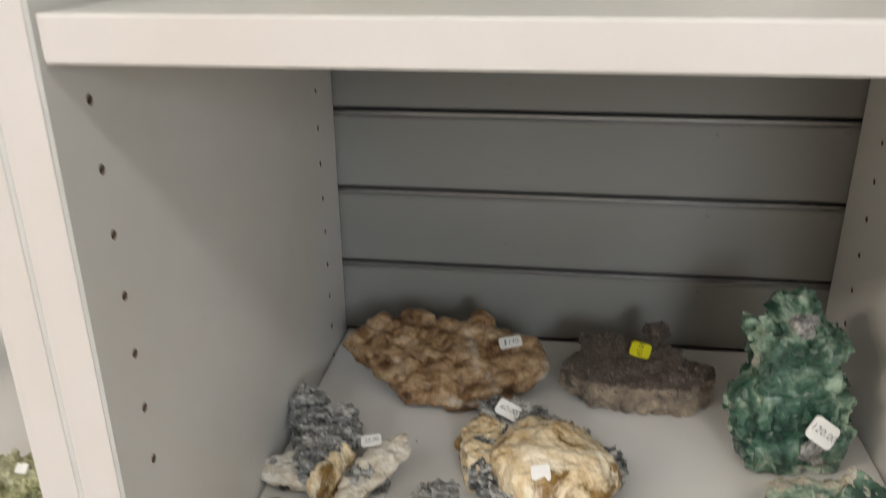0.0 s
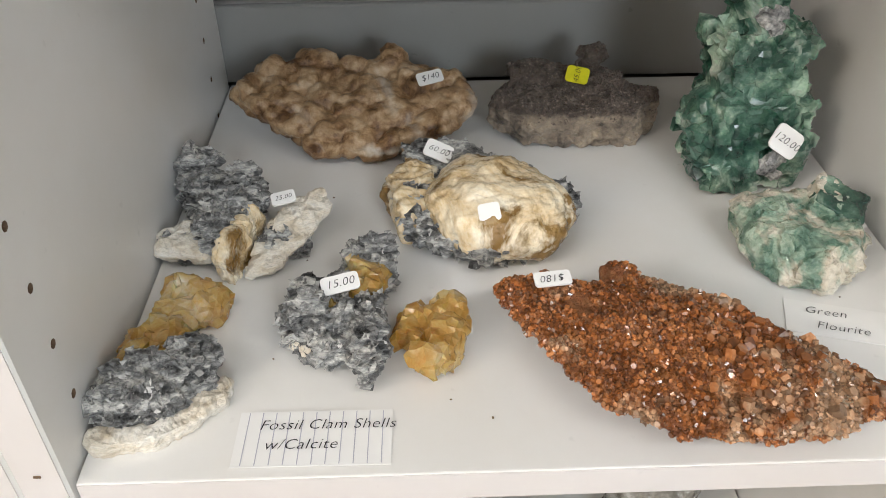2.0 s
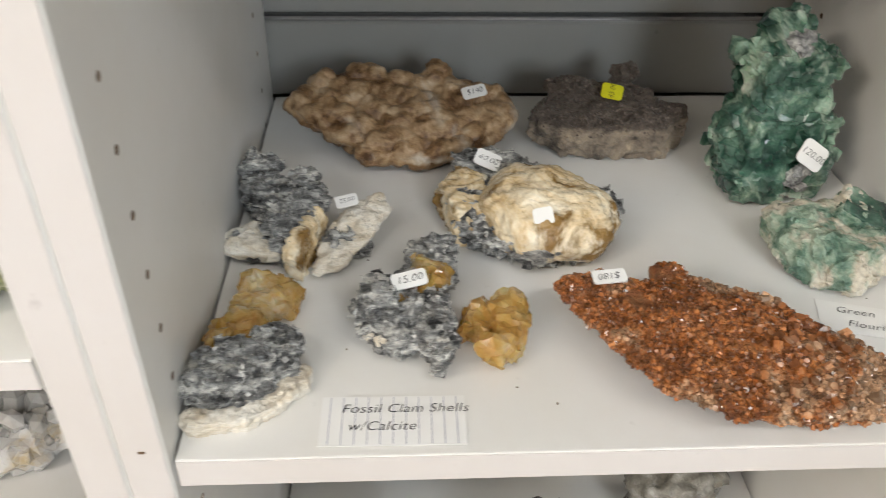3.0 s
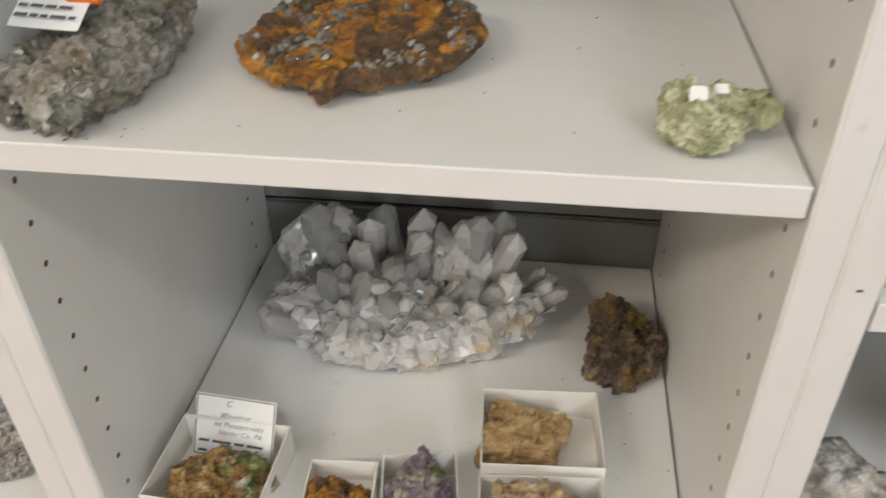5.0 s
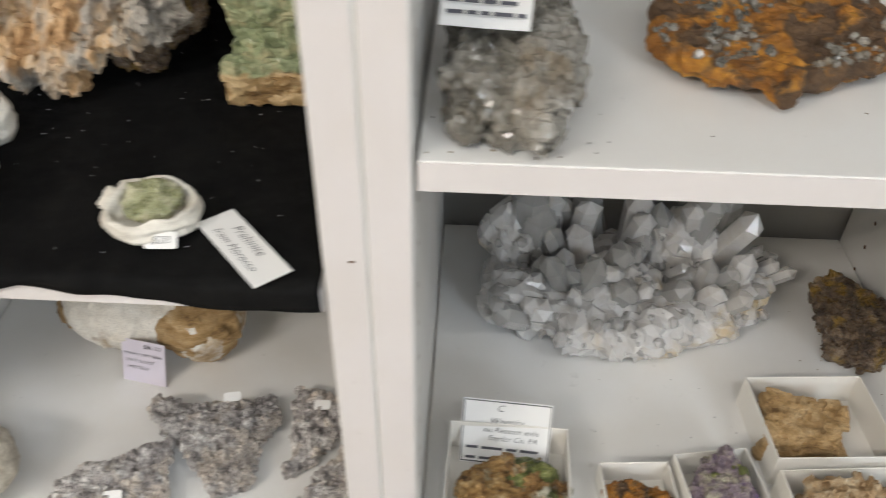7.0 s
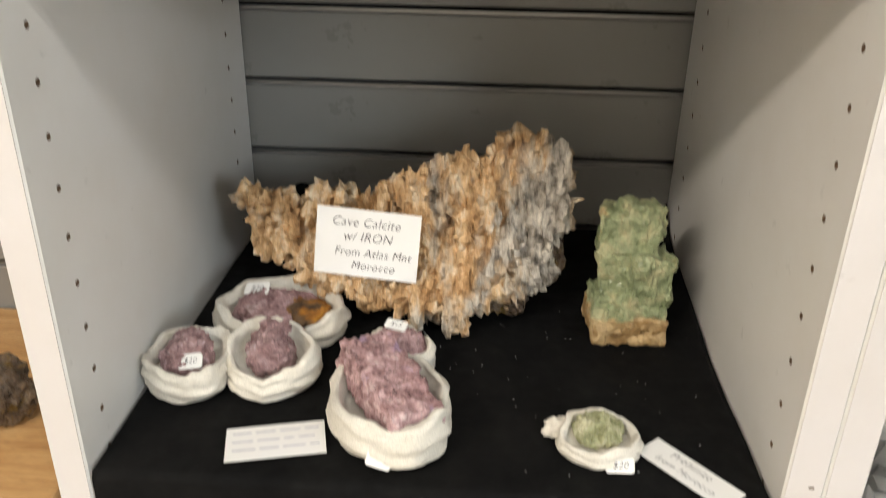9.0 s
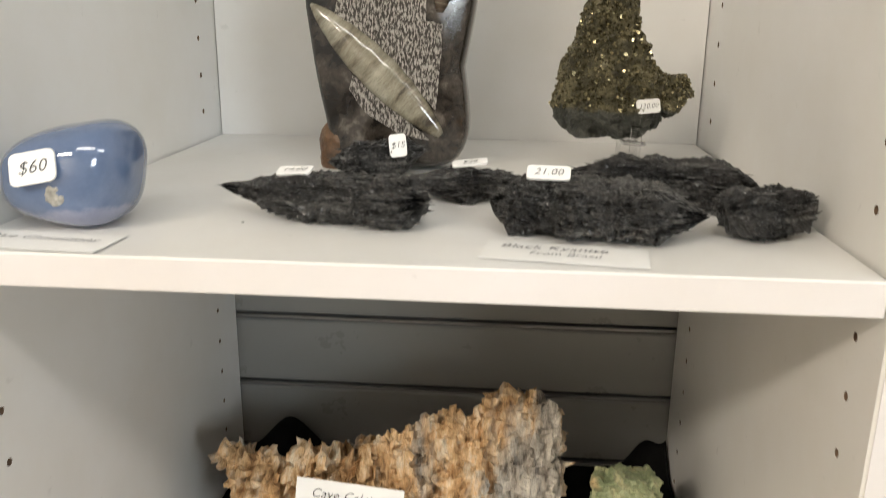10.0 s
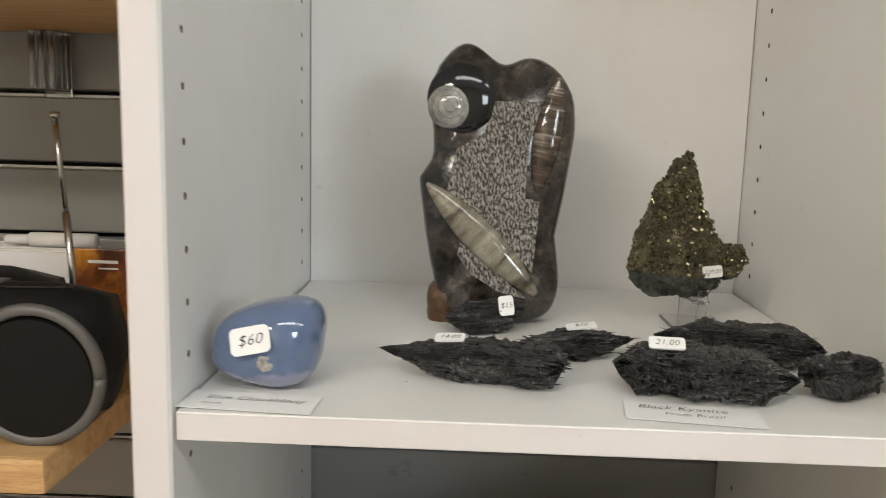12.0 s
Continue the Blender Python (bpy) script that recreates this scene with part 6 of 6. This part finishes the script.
sticker(t, s, (-0.745, 0.141, 1.358), (0, -0.2, 0.98), 0.022, 0.009, "$20", 0.006, 10, lift=0.004)
t, s = kyanite((-0.728, 0.080), (-0.622, 0.056), 0.030, 0.029, 23, "large layered black kyanite with a price sticker", 0.12, 0.20, 0.0)
sticker(t, s, (-0.700, 0.066, 1.372), (0, -0.6, 0.8), 0.023, 0.010, "21.00", 0.0066, -3, lift=0.009)
t, s = kyanite((-0.684, 0.158), (-0.576, 0.128), 0.019, 0.030, 31, "long black kyanite blade behind the large one", 0.30, 0.16, 0.0)
t, s = kyanite((-0.610, 0.056), (-0.555, 0.094), 0.018, 0.025, 41, "small curved black kyanite piece by the side panel", 0.12, 0.30, 0.25)

# pyrite on a clear stand
t = thing("acrylic_stand", (-0.631, 0.262, Z1), "small clear acrylic display stand", "stand")
part("base_plate", box(-0.024, 0.024, -0.026, 0.020, 0.0, 0.003, 0.0008), ACRYLIC, t)
part("prong", box(-0.004, 0.004, -0.026, -0.022, 0.003, 0.040, 0.0006, pose(0, 0, 0, 8)), ACRYLIC, t)
part("back_rest", box(-0.008, 0.008, 0.014, 0.017, 0.003, 0.060, 0.0006), ACRYLIC, t)
part("ledge", box(-0.008, 0.008, -0.024, 0.016, 0.022, 0.025, 0.0006), ACRYLIC, t)
t, s, me = rock("pyrite_specimen", (-0.633, 0.254, Z1 + 0.025),
                [("p", (0, 0, 0), (0.86, 0.84, 0.013), (83, 0, 0), [(-0.007, 0.132), (-0.020, 0.120), (-0.038, 0.092), (-0.050, 0.064), (-0.060, 0.026), (-0.041, 0.006), (-0.010, 0.002), (0.014, 0.009), (0.038, 0.030), (0.039, 0.047), (0.020, 0.053),
                                                                       (0.012, 0.052), (0.006, 0.076), (0.000, 0.100)]),
                 ("e", (-0.012, -0.006, 0.050), (0.026, 0.014, 0.030), (0, 0, 0)), ("e", (-0.014, 0.0, 0.024), (0.038, 0.018, 0.020), (0, 0, 0)), ("b", (0.024, 0.0, 0.034), (0.012, 0.012, 0.010), (0, 30, 0))],
                0.0016, [("n", 0.02, 0.0035), ("c", 0.007, 0.0022), ("r", 0.005, 0.0008)], 191, PYRITE, "dark pyrite and quartz specimen on a clear stand", chips=0.4)
crystals("pyrite_cubes", me, 1800, 193, (4, 0.0), (0.0006, 0.0018), (1.0, 1.5), PYRITE_CUBE, t, lambda q, n: n[1] < 0.1 and q[2] > 0.022, 0.9, 0.4, "dark golden pyrite cubes")
sticker(t, s, (-0.6235, 0.236, 1.3885), (0, -1, 0.1), 0.017, 0.010, "120.00", 0.0048, 8)
card("white paper strip with handwriting at the shelf edge", pose(-0.693, 0.0245, Z1 + 0.0012, 0, 0, -7), 0.080, 0.031, [("Black Kyanite", 0.0092, -0.006, 0.006), ("From Brazil", 0.0070, 0.0, -0.004)], ink=PENCIL)
card("white paper strip with faint pencil at the shelf edge", pose(-0.957, 0.018, Z1 + 0.0012, 0, 0, -4), 0.080, 0.031, [("Blue Chacaldony", 0.0085, 0.002, 0.003), ("from", 0.0055, -0.022, -0.007)], ink=PENCIL)

# ---- left of the bays: pine shelves on the slatwall, radio and small things ----
for z0, z1, x1 in ((1.2345, 1.262, -1.128), (1.590, 1.618, -1.105)):
    ps = thing("pine_shelf", (0, 0, 0), "varnished pine shelf board on the slatwall", "shelf", "pine shelf boards")
    part("board", box(-2.05, x1, 0.095, 0.414, z0, z1, 0.004), PINE, ps)
    br = thing("acrylic_bracket", (-1.267, 0.39, z0 - 0.0452), "clear ribbed acrylic slatwall bracket", "bracket", "acrylic brackets")
    part("plate", box(-0.014, 0.014, 0.020, 0.026, -0.022, 0.0445, 0.001), ACRYLIC, br)
    for k in (-0.010, 0.0, 0.010):
        part("rib", box(k - 0.0035, k + 0.0035, -0.01, 0.02, -0.014, 0.0445, 0.0015), ACRYLIC, br)

radio = thing("radio", (-1.245, 0.215, 1.262), "black portable radio with a round speaker and grey ring", "radio")
body = part("body", box(-0.160, 0.140, -0.088, 0.010, 0.0, 0.112, 0.046), BLACKPLASTIC, radio, smooth=True)
part("back_housing", box(-0.160, 0.052, -0.050, 0.095, 0.0, 0.108, 0.048), BLACKPLASTIC, radio, "black rounded back housing", True)
part("top_panel", box(-0.125, 0.050, -0.050, -0.032, 0.1112, 0.1135, 0.001), GREYPLASTIC, body, "dark grey top panel")
part("seam", tube([(-0.11 + 0.22 * k / 12, -0.052 - 0.006 * math.sin(k / 12 * math.pi), 0.1110) for k in range(13)], 0.0012, 6), JET, body)
for x in (-0.075, 0.098):
    bm = bmesh.new()
    bmesh.ops.create_cone(bm, cap_ends=True, segments=48, radius1=0.049, radius2=0.045, depth=0.012, matrix=pose(x, -0.090, 0.051, 90))
    grl = part("speaker_grille", bm, GRILLE, radio, "black mesh speaker")
    pts = [(x + 0.0500 * math.cos(2 * math.pi * k / 40), -0.093, 0.0530 + 0.0500 * math.sin(2 * math.pi * k / 40)) for k in range(41)]
    part("speaker_ring", tube(pts, 0.0048, 8), GREYPLASTIC, grl, "grey speaker ring", True)
ant = part("antenna", tube([(0.045, 0.080, 0.030), (0.041, 0.085, 0.095), (0.036, 0.087, 0.153)], 0.0034, 10), CHROME, radio, "chrome telescopic antenna", True)
part("antenna_tip_section", tube([(0.036, 0.087, 0.153), (0.031, 0.085, 0.240)], 0.0026, 10), CHROME, ant, "", True)
part("antenna_cap", tube([(0.031, 0.085, 0.240), (0.0308, 0.0852, 0.246)], 0.0046, 10), CHROME, ant, "", True)
cable = tagged(part("power_cable", tube([(-1.135, 0.30, 1.275), (-1.10, 0.32, 1.262), (-1.07, 0.345, 1.235), (-1.05, 0.37, 1.17)], 0.0028, 8), JET, smooth=True), "black power cable behind the radio", "cable")
book = thing("paper_cover", (-1.178, 0.345, 1.262), "orange and brown printed cover standing behind the radio", "book")
part("cover", box(-0.048, 0.052, -0.004, 0.004, 0.0, 0.112, 0.0008), COVER, book)
part("title_bar", box(-0.030, 0.000, -0.0048, -0.0042, 0.098, 0.101), PAPER, book, "pale script title")
part("title_bar", box(-0.02, 0.000, -0.0048, -0.0042, 0.092, 0.0935), PAPER, book)
stack = thing("paper_stack", (-1.39, 0.362, 1.262), "upright stack of cream paper and folders", "paper")
for k in range(5):
    part("sheet", box(-0.15, 0.21 - 0.012 * k, -0.008 + 0.009 * k, -0.003 + 0.009 * k, 0.0, 0.105 + 0.001 * k, 0.0005), CARDSTOCK if k % 2 else PAPER, stack)
roll = thing("paper_roll", (-1.248, 0.372, 1.3775), "white paper roll lying on stacked paper", "paper")
part("roll", tube([(-0.034, 0.0, 0.0), (0.034, 0.0, 0.0)], 0.0075, 16), PAPER, roll, smooth=True)
part("cap", tube([(-0.060, 0.0, -0.001), (-0.034, 0.0, 0.0)], 0.0050, 12), PAPER, roll, smooth=True)
jar = rock("brown_specimen", (-1.20, 0.20, 0.86), [("e", (0, 0, 0.03), (0.04, 0.03, 0.032), (0, 0, 0))], 0.003, [("n", 0.03, 0.01), ("c", 0.01, 0.004)], 197, BROWN, "brown rock on a lower pine shelf")
ps = thing("pine_shelf", (0, 0, 0), "varnished pine shelf board on the slatwall", "shelf", "pine shelf boards")
part("board", box(-2.05, -1.10, 0.095, 0.414, 0.833, 0.8598, 0.004), PINE, ps)

# ---- crumbs and wear on the shelves ----
dust = random.Random(9)
for nm, x0, x1, y0, y1, z, n, mt in (("shelf_crumbs", 0.02, 0.44, 0.01, 0.26, 1.0, 26, BROWN), ("shelf_crumbs", -0.495, -0.40, 0.004, 0.05, 1.069, 22, BROWN), ("shelf_crumbs", -0.38, -0.08, 0.02, 0.25, 1.069, 16, BROWN),
                                      ("shelf_crumbs", -0.15, -0.05, 0.10, 0.30, 0.707, 30, BROWN), ("shelf_crumbs", -0.36, -0.18, 0.11, 0.20, 0.707, 12, MILKY), ("shelf_crumbs", -0.95, -0.57, 0.01, 0.3, 1.338, 14, GREY_CRUST),
                                      ("shelf_crumbs", -0.75, -0.58, 0.20, 0.30, 0.625, 10, BROWN)):
    bm = bmesh.new()
    for k in range(n):
        r = dust.uniform(0.0003, 0.0008)
        bmesh.ops.create_icosphere(bm, subdivisions=1, radius=r, matrix=pose(dust.uniform(x0, x1), dust.uniform(y0, y1), z + r * 0.6, 0, 0, 30 * k) @ Matrix.Diagonal((1.4, 1, 0.7, 1)))
    tagged(part(nm, bm, mt), "tiny dark mineral crumbs on the shelf", "crumbs", kind="stuff")
for x, y, z in ((-0.533, -0.0028, 1.005), (-0.011, -0.0028, 1.010)):
    tagged(part("nail_hole", box(x - 0.0016, x + 0.0016, y - 0.0006, y, z - 0.0006, z + 0.0006), HOLE), "small screw mark on the white panel edge", "screw mark")
